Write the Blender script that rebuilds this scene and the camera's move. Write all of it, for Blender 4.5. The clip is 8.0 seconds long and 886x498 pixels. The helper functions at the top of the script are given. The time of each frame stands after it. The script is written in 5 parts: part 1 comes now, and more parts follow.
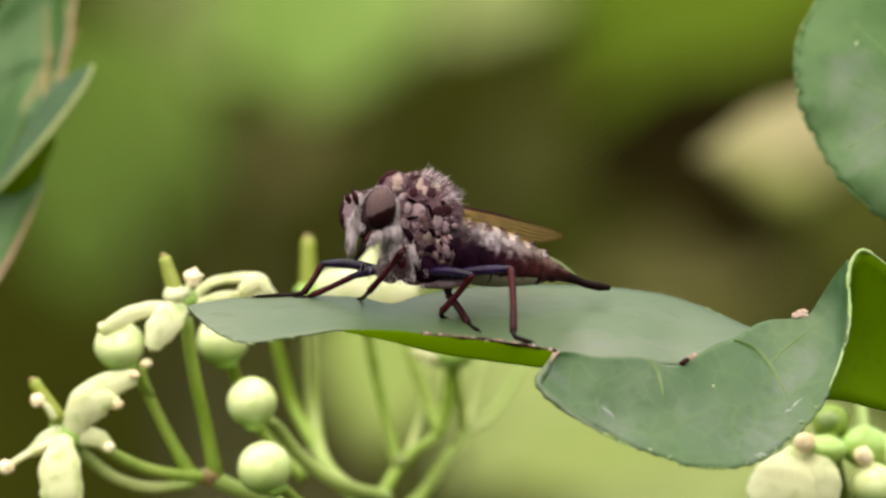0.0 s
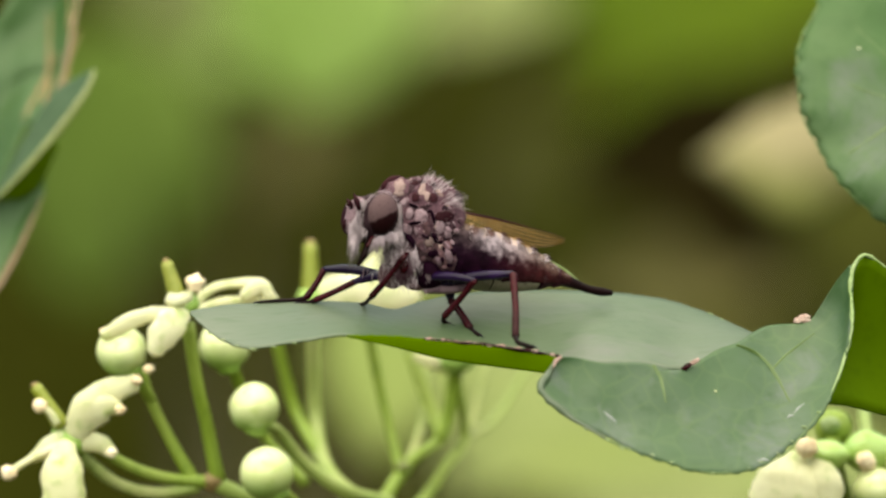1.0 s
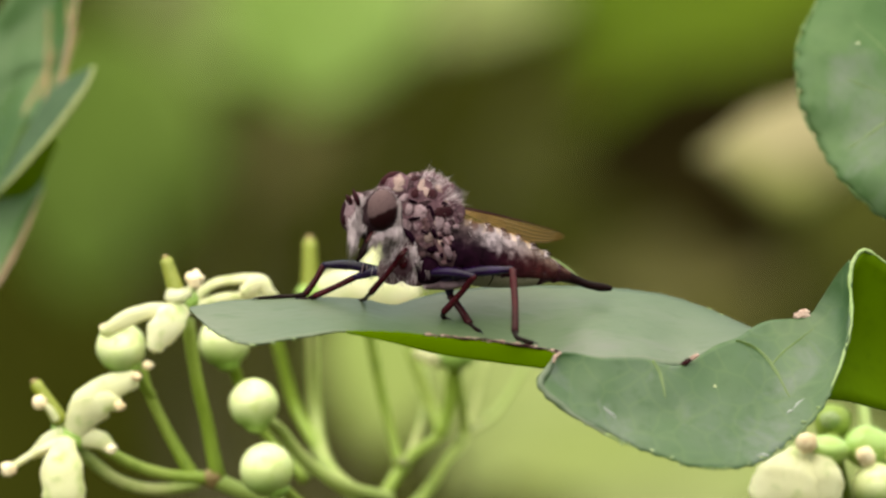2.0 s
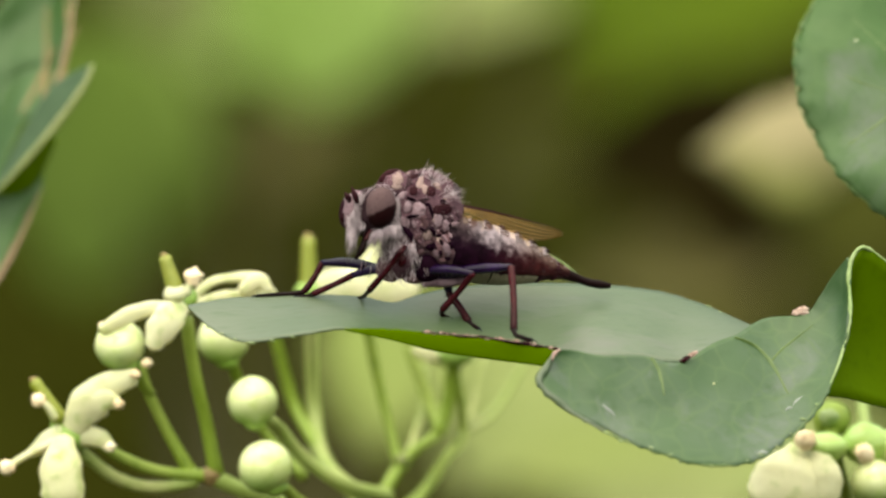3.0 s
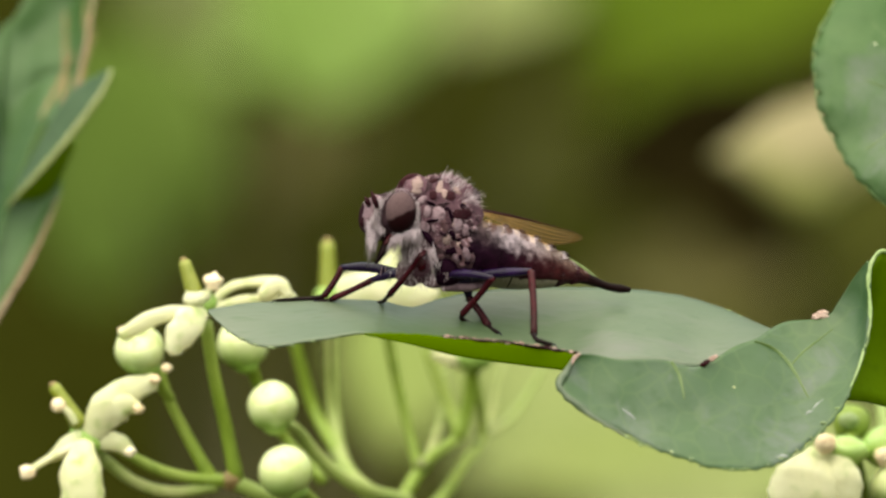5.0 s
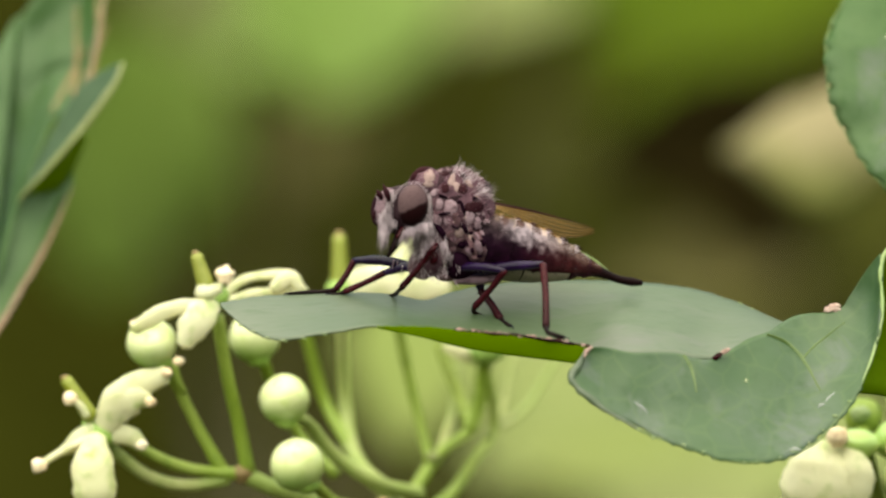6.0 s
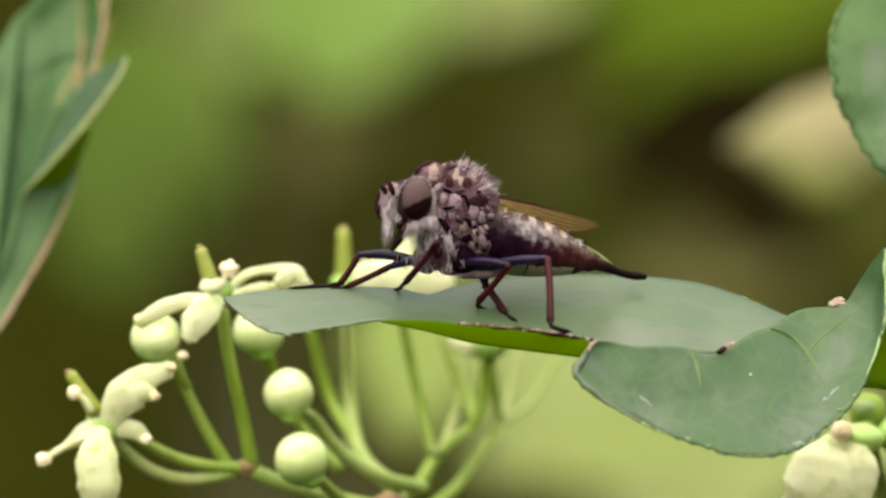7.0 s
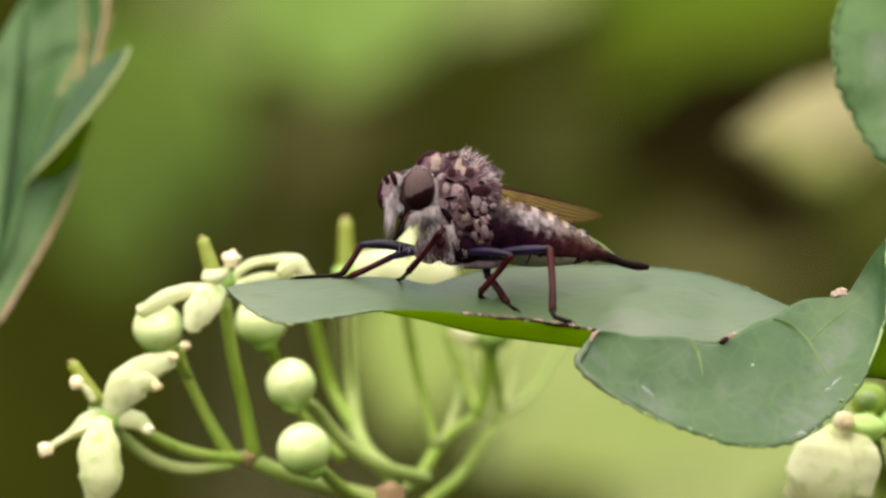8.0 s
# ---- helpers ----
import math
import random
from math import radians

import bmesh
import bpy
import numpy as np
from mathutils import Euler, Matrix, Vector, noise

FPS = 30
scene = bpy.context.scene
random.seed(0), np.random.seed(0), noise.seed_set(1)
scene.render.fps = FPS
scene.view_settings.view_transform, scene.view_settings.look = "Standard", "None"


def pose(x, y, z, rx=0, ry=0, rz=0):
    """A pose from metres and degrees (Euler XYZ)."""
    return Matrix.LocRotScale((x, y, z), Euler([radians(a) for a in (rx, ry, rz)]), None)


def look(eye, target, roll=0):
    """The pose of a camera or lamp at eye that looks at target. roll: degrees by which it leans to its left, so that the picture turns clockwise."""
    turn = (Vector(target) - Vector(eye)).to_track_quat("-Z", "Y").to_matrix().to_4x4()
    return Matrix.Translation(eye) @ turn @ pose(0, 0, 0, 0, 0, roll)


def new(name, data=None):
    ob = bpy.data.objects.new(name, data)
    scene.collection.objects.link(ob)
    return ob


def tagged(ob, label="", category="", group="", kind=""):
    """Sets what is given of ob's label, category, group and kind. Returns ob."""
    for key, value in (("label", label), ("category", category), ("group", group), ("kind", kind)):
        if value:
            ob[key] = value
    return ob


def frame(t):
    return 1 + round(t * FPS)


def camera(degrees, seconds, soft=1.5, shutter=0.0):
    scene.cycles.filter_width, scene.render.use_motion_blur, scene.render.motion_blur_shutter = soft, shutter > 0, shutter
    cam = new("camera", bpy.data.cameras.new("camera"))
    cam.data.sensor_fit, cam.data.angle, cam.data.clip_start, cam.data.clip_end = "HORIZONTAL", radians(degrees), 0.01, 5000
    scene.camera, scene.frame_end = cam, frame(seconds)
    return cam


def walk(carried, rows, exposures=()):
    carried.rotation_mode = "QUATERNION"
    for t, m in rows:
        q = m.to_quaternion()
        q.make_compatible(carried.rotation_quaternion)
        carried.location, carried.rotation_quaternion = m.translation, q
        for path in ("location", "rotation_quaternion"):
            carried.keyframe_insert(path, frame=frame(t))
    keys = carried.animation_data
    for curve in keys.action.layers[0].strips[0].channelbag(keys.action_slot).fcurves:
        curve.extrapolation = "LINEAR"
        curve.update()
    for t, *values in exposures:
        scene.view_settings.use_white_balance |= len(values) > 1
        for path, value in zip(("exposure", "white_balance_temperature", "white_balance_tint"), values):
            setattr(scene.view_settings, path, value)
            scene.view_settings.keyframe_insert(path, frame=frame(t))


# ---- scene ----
MM = 0.001

cam = camera(7.476, 8.0, soft=2.45)
cam.data.dof.use_dof = True
cam.data.dof.focus_distance = 0.6
cam.data.dof.aperture_fstop = 18.0

# seconds, how far the hand-held camera drifts off its first aim (mm at the subject, across and up), lean in degrees
DRIFT = [
    (0.0, 0.09, -0.088, 0.262),
    (0.5, -0.133, 0.268, 0.21),
    (1.0, -0.102, 0.378, 0.218),
    (1.5, -0.085, 0.218, 0.163),
    (3.0, 0.07, -0.221, 0.064),
    (3.5, 0.0, 0.0, 0.0),
    (4.0, -0.315, 0.229, -0.006),
    (4.5, -0.957, 0.305, -0.03),
    (6.0, -2.745, -0.44, -0.045),
    (6.5, -2.97, -0.663, -0.05),
    (7.0, -3.12, -0.957, -0.06),
    (7.5, -3.172, -1.3, -0.025),
    (8.0, -3.325, -1.835, -0.015),
]


def camera_rows():
    rows = []
    for t, across, up, lean in DRIFT:
        eye = Vector((0.5 * across * MM, -0.6, 1.0 + 0.5 * up * MM))
        aim = Vector((across * MM, 0.0, 1.0 + up * MM))
        rows.append((t, look(eye, aim, lean)))
    return rows


walk(cam, camera_rows(), exposures=[(0.0, 2.38, 7700, -6), (8.0, 2.38, 7700, -6)])

# ---- light: a bright veiled sky with a soft high sun ----
SUN_ELEVATION, SUN_AZIMUTH = 70, 196
world = bpy.data.worlds.new("sky")
scene.world = world
world.use_nodes = True
wn = world.node_tree
sky = wn.nodes.new("ShaderNodeTexSky")
sky.sky_type = "NISHITA"
sky.sun_disc = False
sky.sun_elevation = radians(SUN_ELEVATION)
sky.sun_rotation = radians(SUN_AZIMUTH)
sky.dust_density = 3.0
wn.links.new(sky.outputs["Color"], wn.nodes["Background"].inputs["Color"])
wn.nodes["Background"].inputs["Strength"].default_value = 0.05
sun = new("sun", bpy.data.lights.new("sun", "SUN"))
sun.data.energy = 1.5
sun.data.angle = radians(132)
sun.data.color = (1.0, 0.95, 0.86)
a, e = radians(SUN_AZIMUTH), radians(SUN_ELEVATION)
sun.matrix_world = look((math.sin(a) * math.cos(e) * 3, math.cos(a) * math.cos(e) * 3, 1 + math.sin(e) * 3), (0, 0, 1))


# ---- builders ----
def V(p):
    return Vector(p)


def thing(name, base, label, category, group=""):
    """An Empty at its base, in millimetres, that carries the parts of one thing."""
    ob = new(name)
    ob.empty_display_size = 0.005
    ob.location = V(base) * MM
    return tagged(ob, label, category, group)


def part(name, bm, material, parent, label="", smooth=True):
    """Link a bmesh, drawn in world millimetres, as one mesh under a thing or a part."""
    top = parent
    while top.parent:
        top = top.parent
    base = Vector(top.location)
    bmesh.ops.recalc_face_normals(bm, faces=bm.faces)
    for v in bm.verts:
        v.co = v.co * MM - base
    me = bpy.data.meshes.new(name)
    bm.to_mesh(me)
    bm.free()
    if smooth:
        me.polygons.foreach_set("use_smooth", [True] * len(me.polygons))
    me.materials.append(material)
    ob = new(name, me)
    ob.parent = parent
    if label:
        ob["label"] = label
    return ob


def solid(ob, thick):
    m = ob.modifiers.new("thickness", "SOLIDIFY")
    m.thickness = thick * MM
    m.offset = 0.0
    return ob


def spline(pts, n):
    """n points evenly spread along a smooth curve through pts."""
    pts = [V(p) for p in pts]
    if len(pts) == 2:
        fine = [pts[0].lerp(pts[1], i / 8) for i in range(9)]
    else:
        ext = [2 * pts[0] - pts[1]] + pts + [2 * pts[-1] - pts[-2]]
        fine = []
        for i in range(1, len(ext) - 2):
            p0, p1, p2, p3 = ext[i - 1:i + 3]
            for k in range(10):
                t = k / 10
                fine.append(0.5 * (2 * p1 + (p2 - p0) * t + (2 * p0 - 5 * p1 + 4 * p2 - p3) * t * t
                                   + (3 * p1 - p0 - 3 * p2 + p3) * t ** 3))
        fine.append(pts[-1])
    run = [0.0]
    for a1, b1 in zip(fine, fine[1:]):
        run.append(run[-1] + (b1 - a1).length)
    out, j = [], 0
    for i in range(n):
        want = run[-1] * i / (n - 1)
        while j < len(run) - 2 and run[j + 1] < want:
            j += 1
        span = max(run[j + 1] - run[j], 1e-9)
        out.append(fine[j].lerp(fine[j + 1], (want - run[j]) / span))
    return out


def tube(bm, pts, radii, n=12, sides=10, flat=1.0, rough=0.0):
    """A round, tapered, bent rod with closed ends."""
    c = spline(pts, n)
    side = None
    rings = []
    for i, p in enumerate(c):
        d = (c[min(i + 1, n - 1)] - c[max(i - 1, 0)]).normalized()
        if side is None:
            side = d.cross(Vector((0.13, 1, 0.21))).normalized()
        side = (side - d * side.dot(d)).normalized()
        up = d.cross(side)
        f = i / (n - 1) * (len(radii) - 1)
        k = min(int(f), len(radii) - 2)
        ease = (f - k) ** 2 * (3 - 2 * (f - k))
        r = radii[k] + (radii[k + 1] - radii[k]) * (0.5 * ease + 0.5 * (f - k))
        ring = []
        for s in range(sides):
            q = 2 * math.pi * s / sides
            rr = r * (1 + rough * noise.noise(p * 0.9 + side * math.cos(q) * 3 + up * math.sin(q) * 3))
            ring.append(bm.verts.new(p + side * (rr * math.cos(q)) + up * (rr * flat * math.sin(q))))
        rings.append(ring)
    for r0, r1 in zip(rings, rings[1:]):
        for s in range(sides):
            bm.faces.new((r0[s], r0[(s + 1) % sides], r1[(s + 1) % sides], r1[s]))
    for ring, at in ((rings[0], c[0] * 1.0 - (c[1] - c[0]).normalized() * radii[0] * 0.5),
                     (rings[-1], c[-1] + (c[-1] - c[-2]).normalized() * radii[-1] * 0.5)):
        tip = bm.verts.new(at)
        for s in range(sides):
            bm.faces.new((ring[s], ring[(s + 1) % sides], tip))
    return bm


def rod(pts, radii, **more):
    return tube(bmesh.new(), pts, radii, **more)


def blob(bm, at, radii, turn=(0, 0, 0), u=20, v=14, lump=0.0, grain=1.0):
    """A lumpy ellipsoid."""
    m = Matrix.Translation(V(at)) @ Euler([radians(q) for q in turn]).to_matrix().to_4x4() @ Matrix.Diagonal((*radii, 1))
    made = bmesh.ops.create_uvsphere(bm, u_segments=u, v_segments=v, radius=1.0)["verts"]
    for w in made:
        k = 1 + lump * noise.noise(w.co * grain + V(at) * 0.7)
        w.co = m @ (w.co * k)
    return bm


def plate(at, normal, radii, spin=0.0, lump=0.3):
    """A low irregular bump that lies on a surface with that normal; radii across, high and up."""
    bm = blob(bmesh.new(), (0, 0, 0), radii, turn=(0, spin, 0), u=18, v=12, lump=lump, grain=1.6 + 0.2 * math.sin(V(at).x * 7))
    m = Matrix.Translation(V(at)) @ V(normal).to_track_quat("Y", "Z").to_matrix().to_4x4()
    for w in bm.verts:
        w.co = m @ w.co
    return bm


def ball(at, radii, **more):
    return blob(bmesh.new(), at, radii, **more)


def loft(edge_a, edge_b, nu=40, nv=14, bow=(0, 0, 0), wave=0.0, teeth_a=0.0, teeth_b=0.0, pitch=2.2, skew=0.5):
    """A leaf-like sheet between two edges; bow pushes its middle out, teeth notch its edges."""
    bm = bmesh.new()
    a1, b1 = spline(edge_a, nu), spline(edge_b, nu)
    rows = []
    for i in range(nu):
        row = []
        across = b1[i] - a1[i]
        wide = across.length
        for j in range(nv):
            t = j / (nv - 1)
            p = a1[i].lerp(b1[i], t) + V(bow) * (4 * t * (1 - t)) * min(1, wide / 6)
            p += Vector((0, wave, wave * 0.6)) * noise.noise(p * 0.22) * min(1, wide / 5)
            row.append(p)
        if wide > 1e-6:
            d = across / wide
            saw = ((i * 1.0 * pitch) % 3) / 3 - 0.5 + 0.5 * noise.noise(Vector((i * 0.7, 1.7, 0)))
            row[0] = row[0] + d * teeth_a * saw
            row[-1] = row[-1] - d * teeth_b * saw
        rows.append([bm.verts.new(p) for p in row])
    for r0, r1 in zip(rows, rows[1:]):
        for j in range(nv - 1):
            bm.faces.new((r0[j], r0[j + 1], r1[j + 1], r1[j]))
    bmesh.ops.remove_doubles(bm, verts=bm.verts, dist=0.01)
    return bm


def settle(bm, pts, lift=0.11, n=14):
    """Lay a line, drawn across a sheet, onto its face towards -y."""
    grid = np.array([w.co[:] for w in bm.verts])
    out = []
    for p in spline(pts, n):
        far = (grid[:, 0] - p.x) ** 2 + (grid[:, 2] - p.z) ** 2
        near = np.argsort(far)[:4]
        w = 1 / (far[near] + 1e-3)
        out.append(Vector((p.x, float((grid[near, 1] * w).sum() / w.sum()) - lift, p.z)))
    return out


def hairs(bm, roots, rng):
    """Tapered bristles: each root is (place, way, length, thickness, droop)."""
    for p, d, length, w, droop in roots:
        d = V(d).normalized()
        s = d.cross(Vector((rng.uniform(-1, 1), rng.uniform(-1, 1), rng.uniform(-1, 1)))).normalized()
        u = d.cross(s)
        mid = V(p) + d * length * 0.55 + Vector((0, 0, -droop * length * 0.15))
        tip = V(p) + d * length * 0.95 + Vector((0, 0, -droop * length * 0.55))
        low = [bm.verts.new(V(p) + (s * math.cos(q) + u * math.sin(q)) * w) for q in (0, 2.1, 4.2)]
        mids = [bm.verts.new(mid + (s * math.cos(q) + u * math.sin(q)) * w * 0.7) for q in (0, 2.1, 4.2)]
        end = bm.verts.new(tip)
        for k in range(3):
            bm.faces.new((low[k], low[(k + 1) % 3], mids[(k + 1) % 3], mids[k]))
            bm.faces.new((mids[k], mids[(k + 1) % 3], end))
    return bm


# ---- materials ----
def material(name, base, dark, light, rough=0.5, grain=300.0, bump=0.15, spots=None, through_light=0.0, glow=None,
             metallic=0.0, gloss=0.5, coat=0.0, stretch=(1, 1, 1), fine=4.0, strands=0.0, bloom=None, net=None):
    """Broad and fine variation between three colours, with relief; optional translucency, specks, patches of bloom and
    painted sheen, and a net of veins.
    """
    m = bpy.data.materials.new(name)
    m.use_nodes = True
    nt = m.node_tree
    N, L = nt.nodes, nt.links
    bsdf = N["Principled BSDF"]
    out = N["Material Output"]
    co = N.new("ShaderNodeTexCoord")
    mp = N.new("ShaderNodeMapping")
    mp.inputs["Scale"].default_value = stretch
    L.new(co.outputs["Object"], mp.inputs["Vector"])

    def noise_tex(scale, detail):
        n = N.new("ShaderNodeTexNoise")
        n.inputs["Scale"].default_value = scale
        n.inputs["Detail"].default_value = detail
        L.new(mp.outputs["Vector"], n.inputs["Vector"])
        return n.outputs["Fac"]

    def ramp(fac, lo, hi):
        r = N.new("ShaderNodeMapRange")
        r.inputs["From Min"].default_value = lo
        r.inputs["From Max"].default_value = hi
        L.new(fac, r.inputs["Value"])
        return r.outputs["Result"]

    def mix(fac, c1, c2):
        x = N.new("ShaderNodeMix")
        x.data_type = "RGBA"
        L.new(fac, x.inputs["Factor"])
        for k, c in ((6, c1), (7, c2)):
            if isinstance(c, tuple):
                x.inputs[k].default_value = (*c, 1)
            else:
                L.new(c, x.inputs[k])
        return x.outputs[2]

    broad = noise_tex(grain * 0.25, 3)
    small = noise_tex(grain * fine, 5)
    col = mix(ramp(broad, 0.4, 0.68), base, light)
    col = mix(ramp(small, 0.52, 0.78), col, dark)
    if bloom:      # patches, on leaves waxy bloom with sky sheen painted in: size, colour, share
        size, colour, share = bloom
        patch = N.new("ShaderNodeTexNoise")
        patch.inputs["Scale"].default_value = size
        patch.inputs["Detail"].default_value = 6
        patch.inputs["Roughness"].default_value = 0.62
        patch.inputs["Distortion"].default_value = 0.6
        L.new(mp.outputs["Vector"], patch.inputs["Vector"])
        col = mix(ramp(patch.outputs["Fac"], 0.62 - share, 0.8 - share), col, colour)
    if net:      # fine net of veins: size, colour, width
        size, colour, width = net
        warp = N.new("ShaderNodeTexNoise")
        warp.inputs["Scale"].default_value = size * 0.7
        L.new(mp.outputs["Vector"], warp.inputs["Vector"])
        push = N.new("ShaderNodeVectorMath")
        push.operation = "MULTIPLY_ADD"
        push.inputs[1].default_value = (0.5 / size,) * 3
        L.new(warp.outputs["Color"], push.inputs[0])
        L.new(mp.outputs["Vector"], push.inputs[2])
        cells = N.new("ShaderNodeTexVoronoi")
        cells.feature = "DISTANCE_TO_EDGE"
        cells.inputs["Scale"].default_value = size
        L.new(push.outputs["Vector"], cells.inputs["Vector"])
        faint = N.new("ShaderNodeMath")
        faint.operation = "MULTIPLY"
        L.new(ramp(cells.outputs["Distance"], width, 0.0), faint.inputs[0])
        faint.inputs[1].default_value = 0.3
        col = mix(faint.outputs["Value"], col, colour)
    if spots:
        size, colour, amount = spots
        v = N.new("ShaderNodeTexVoronoi")
        v.inputs["Scale"].default_value = size
        L.new(mp.outputs["Vector"], v.inputs["Vector"])
        near = ramp(v.outputs["Distance"], amount, amount * 0.6)
        col = mix(near, col, colour)
    if strands:
        geo = N.new("ShaderNodeNewGeometry")
        col = mix(ramp(geo.outputs["Random Per Island"], 0.35, 0.35 + strands), col, tuple(0.3 * v for v in dark))
    L.new(col, bsdf.inputs["Base Color"])
    rr = N.new("ShaderNodeMapRange")
    rr.inputs["To Min"].default_value = max(0.02, rough - 0.1)
    rr.inputs["To Max"].default_value = min(1, rough + 0.12)
    L.new(broad, rr.inputs["Value"])
    L.new(rr.outputs["Result"], bsdf.inputs["Roughness"])
    bsdf.inputs["Metallic"].default_value = metallic
    bsdf.inputs["Specular IOR Level"].default_value = gloss
    bsdf.inputs["Coat Weight"].default_value = coat
    if bump:
        b = N.new("ShaderNodeBump")
        b.inputs["Strength"].default_value = bump
        b.inputs["Distance"].default_value = 0.0004
        L.new(small, b.inputs["Height"])
        L.new(b.outputs["Normal"], bsdf.inputs["Normal"])
    if through_light:
        tr = N.new("ShaderNodeBsdfTranslucent")
        tr.inputs["Color"].default_value = (*(glow or light), 1)
        ms = N.new("ShaderNodeMixShader")
        ms.inputs["Fac"].default_value = through_light
        L.new(bsdf.outputs["BSDF"], ms.inputs[1])
        L.new(tr.outputs["BSDF"], ms.inputs[2])
        L.new(ms.outputs["Shader"], out.inputs["Surface"])
    return m


# grey tones hold the leaf's bloom and, painted in, its sky sheen
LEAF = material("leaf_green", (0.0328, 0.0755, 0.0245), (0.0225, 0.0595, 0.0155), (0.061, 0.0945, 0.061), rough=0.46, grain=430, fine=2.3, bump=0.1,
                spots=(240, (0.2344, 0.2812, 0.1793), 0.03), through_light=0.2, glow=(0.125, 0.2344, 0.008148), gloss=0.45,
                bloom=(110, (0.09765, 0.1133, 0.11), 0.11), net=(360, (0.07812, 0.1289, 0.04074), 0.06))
LEAF_PALE = material("leaf_bloom_sheen", (0.06, 0.09, 0.045), (0.042, 0.073, 0.03), (0.1, 0.116, 0.088), rough=0.48, grain=300, bump=0.15,
                     through_light=0.2, glow=(0.121, 0.2268, 0.007728), gloss=0.7, stretch=(0.45, 1, 1), bloom=(150, (0.1, 0.104, 0.09), 0.06))
LEAF_UNDER = material("leaf_underside", (0.08572, 0.1332, 0.003215), (0.06555, 0.1042, 0.003215), (0.1059, 0.1621, 0.004824), rough=0.6, grain=300,
                      bump=0.1, through_light=0.7, glow=(0.2898, 0.3881, 0.005544), gloss=0.2)
# second underside green, the backlit glow put mostly into its base colour
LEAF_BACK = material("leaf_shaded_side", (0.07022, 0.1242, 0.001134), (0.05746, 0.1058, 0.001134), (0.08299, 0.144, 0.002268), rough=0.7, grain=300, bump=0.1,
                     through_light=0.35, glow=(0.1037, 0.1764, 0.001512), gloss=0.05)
LEAF_SIDE = material("leaf_streaked", (0.047, 0.109, 0.028), (0.031, 0.079, 0.017), (0.072, 0.138, 0.05), rough=0.5, grain=260,
                     bump=0.15, through_light=0.4, glow=(0.2125, 0.3284, 0.0462), stretch=(1.8, 1.0, 0.5))
# darker copy of the leaf green, with the fold's shade put into the colour
LEAF_FOLD_SHADE = material("shaded_leaf_face", (0.01794, 0.0468, 0.0156), (0.01242, 0.03432, 0.0104), (0.03105, 0.0663, 0.0273), rough=0.5, grain=260, bump=0.1, gloss=0.3,
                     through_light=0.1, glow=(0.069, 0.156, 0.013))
LEAF_UPPER = material("leaf_fresh", (0.04637, 0.102, 0.02782), (0.03709, 0.08501, 0.02164), (0.07728, 0.1198, 0.06028), rough=0.5, grain=200, bump=0.08,
                      through_light=0.22, glow=(0.1236, 0.2318, 0.007728), gloss=0.25, bloom=(60, (0.125, 0.14, 0.125), 0.07), net=(260, (0.07728, 0.1314, 0.04637), 0.06))
VEIN = material("leaf_vein", (0.0882, 0.1386, 0.0378), (0.0672, 0.1134, 0.02856), (0.1176, 0.1638, 0.0672), rough=0.5, grain=500, bump=0.1, through_light=0.15, glow=(0.168, 0.252, 0.0252))
# for pale streaks on the lobe that stand in for glints
GLINT = material("pale_glint", (0.2016, 0.2184, 0.21), (0.1344, 0.1512, 0.1428), (0.252, 0.2688, 0.2604), rough=0.6, grain=900, bump=0.2)
RIM = material("leaf_rim", (0.19, 0.2631, 0.095), (0.1462, 0.2192, 0.06577), (0.2485, 0.2923, 0.1535), rough=0.5, grain=600, bump=0.2)
RIM_TAN = material("tan_leaf_rim", (0.17, 0.19, 0.06), (0.13, 0.12, 0.05), (0.22, 0.24, 0.1), rough=0.5, grain=900, bump=0.2)
RIM_RED = material("reddish_dry_rim", (0.2, 0.12, 0.075), (0.13, 0.06, 0.04), (0.28, 0.2, 0.14), rough=0.7, grain=900, bump=0.3)
SCAR = material("dry_scar", (0.30, 0.17, 0.15), (0.05, 0.012, 0.011), (0.52, 0.40, 0.36), rough=0.7, grain=2000, bump=0.4)
STALK = material("green_stalk", (0.2, 0.285, 0.034), (0.14, 0.213, 0.021), (0.28, 0.345, 0.075), rough=0.5, grain=420, bump=0.12,
                 stretch=(1, 1, 0.35), through_light=0.1, glow=(0.252, 0.336, 0.042))
STALK_PALE = material("pale_stalk", (0.25, 0.325, 0.083), (0.19, 0.25, 0.046), (0.345, 0.35, 0.148), rough=0.5, grain=420, bump=0.12, through_light=0.1, glow=(0.3192, 0.3864, 0.1008))
BERRY = material("unripe_berry", (0.61, 0.69, 0.29), (0.5, 0.62, 0.18), (0.79, 0.79, 0.52), rough=0.36, grain=320, bump=0.05, coat=0.6,
                 through_light=0.03, glow=(0.6286, 0.7791, 0.2019))
CALYX = material("berry_base", (0.2268, 0.357, 0.07056), (0.1701, 0.2856, 0.04116), (0.2898, 0.4141, 0.1176), rough=0.5, grain=420, bump=0.1)
BERRY_BASE = material("berry_stalk_end", (0.306, 0.4576, 0.1105), (0.2465, 0.3872, 0.0765), (0.374, 0.5104, 0.1615), rough=0.4, grain=320, bump=0.05, coat=0.4)
PETAL = material("cream_petal", (0.67, 0.66, 0.43), (0.3, 0.42, 0.11), (0.8, 0.775, 0.59), rough=0.5, grain=420, fine=1.6, bump=0.3,
                 through_light=0.3, glow=(0.8835, 0.837, 0.5553),
                 bloom=(260, (0.9, 0.8, 0.68), 0.06))
ANTHER = material("pink_anther", (0.7571, 0.5782, 0.377), (0.5736, 0.3519, 0.2262), (0.9177, 0.8044, 0.6283), rough=0.6, grain=900, bump=0.3)
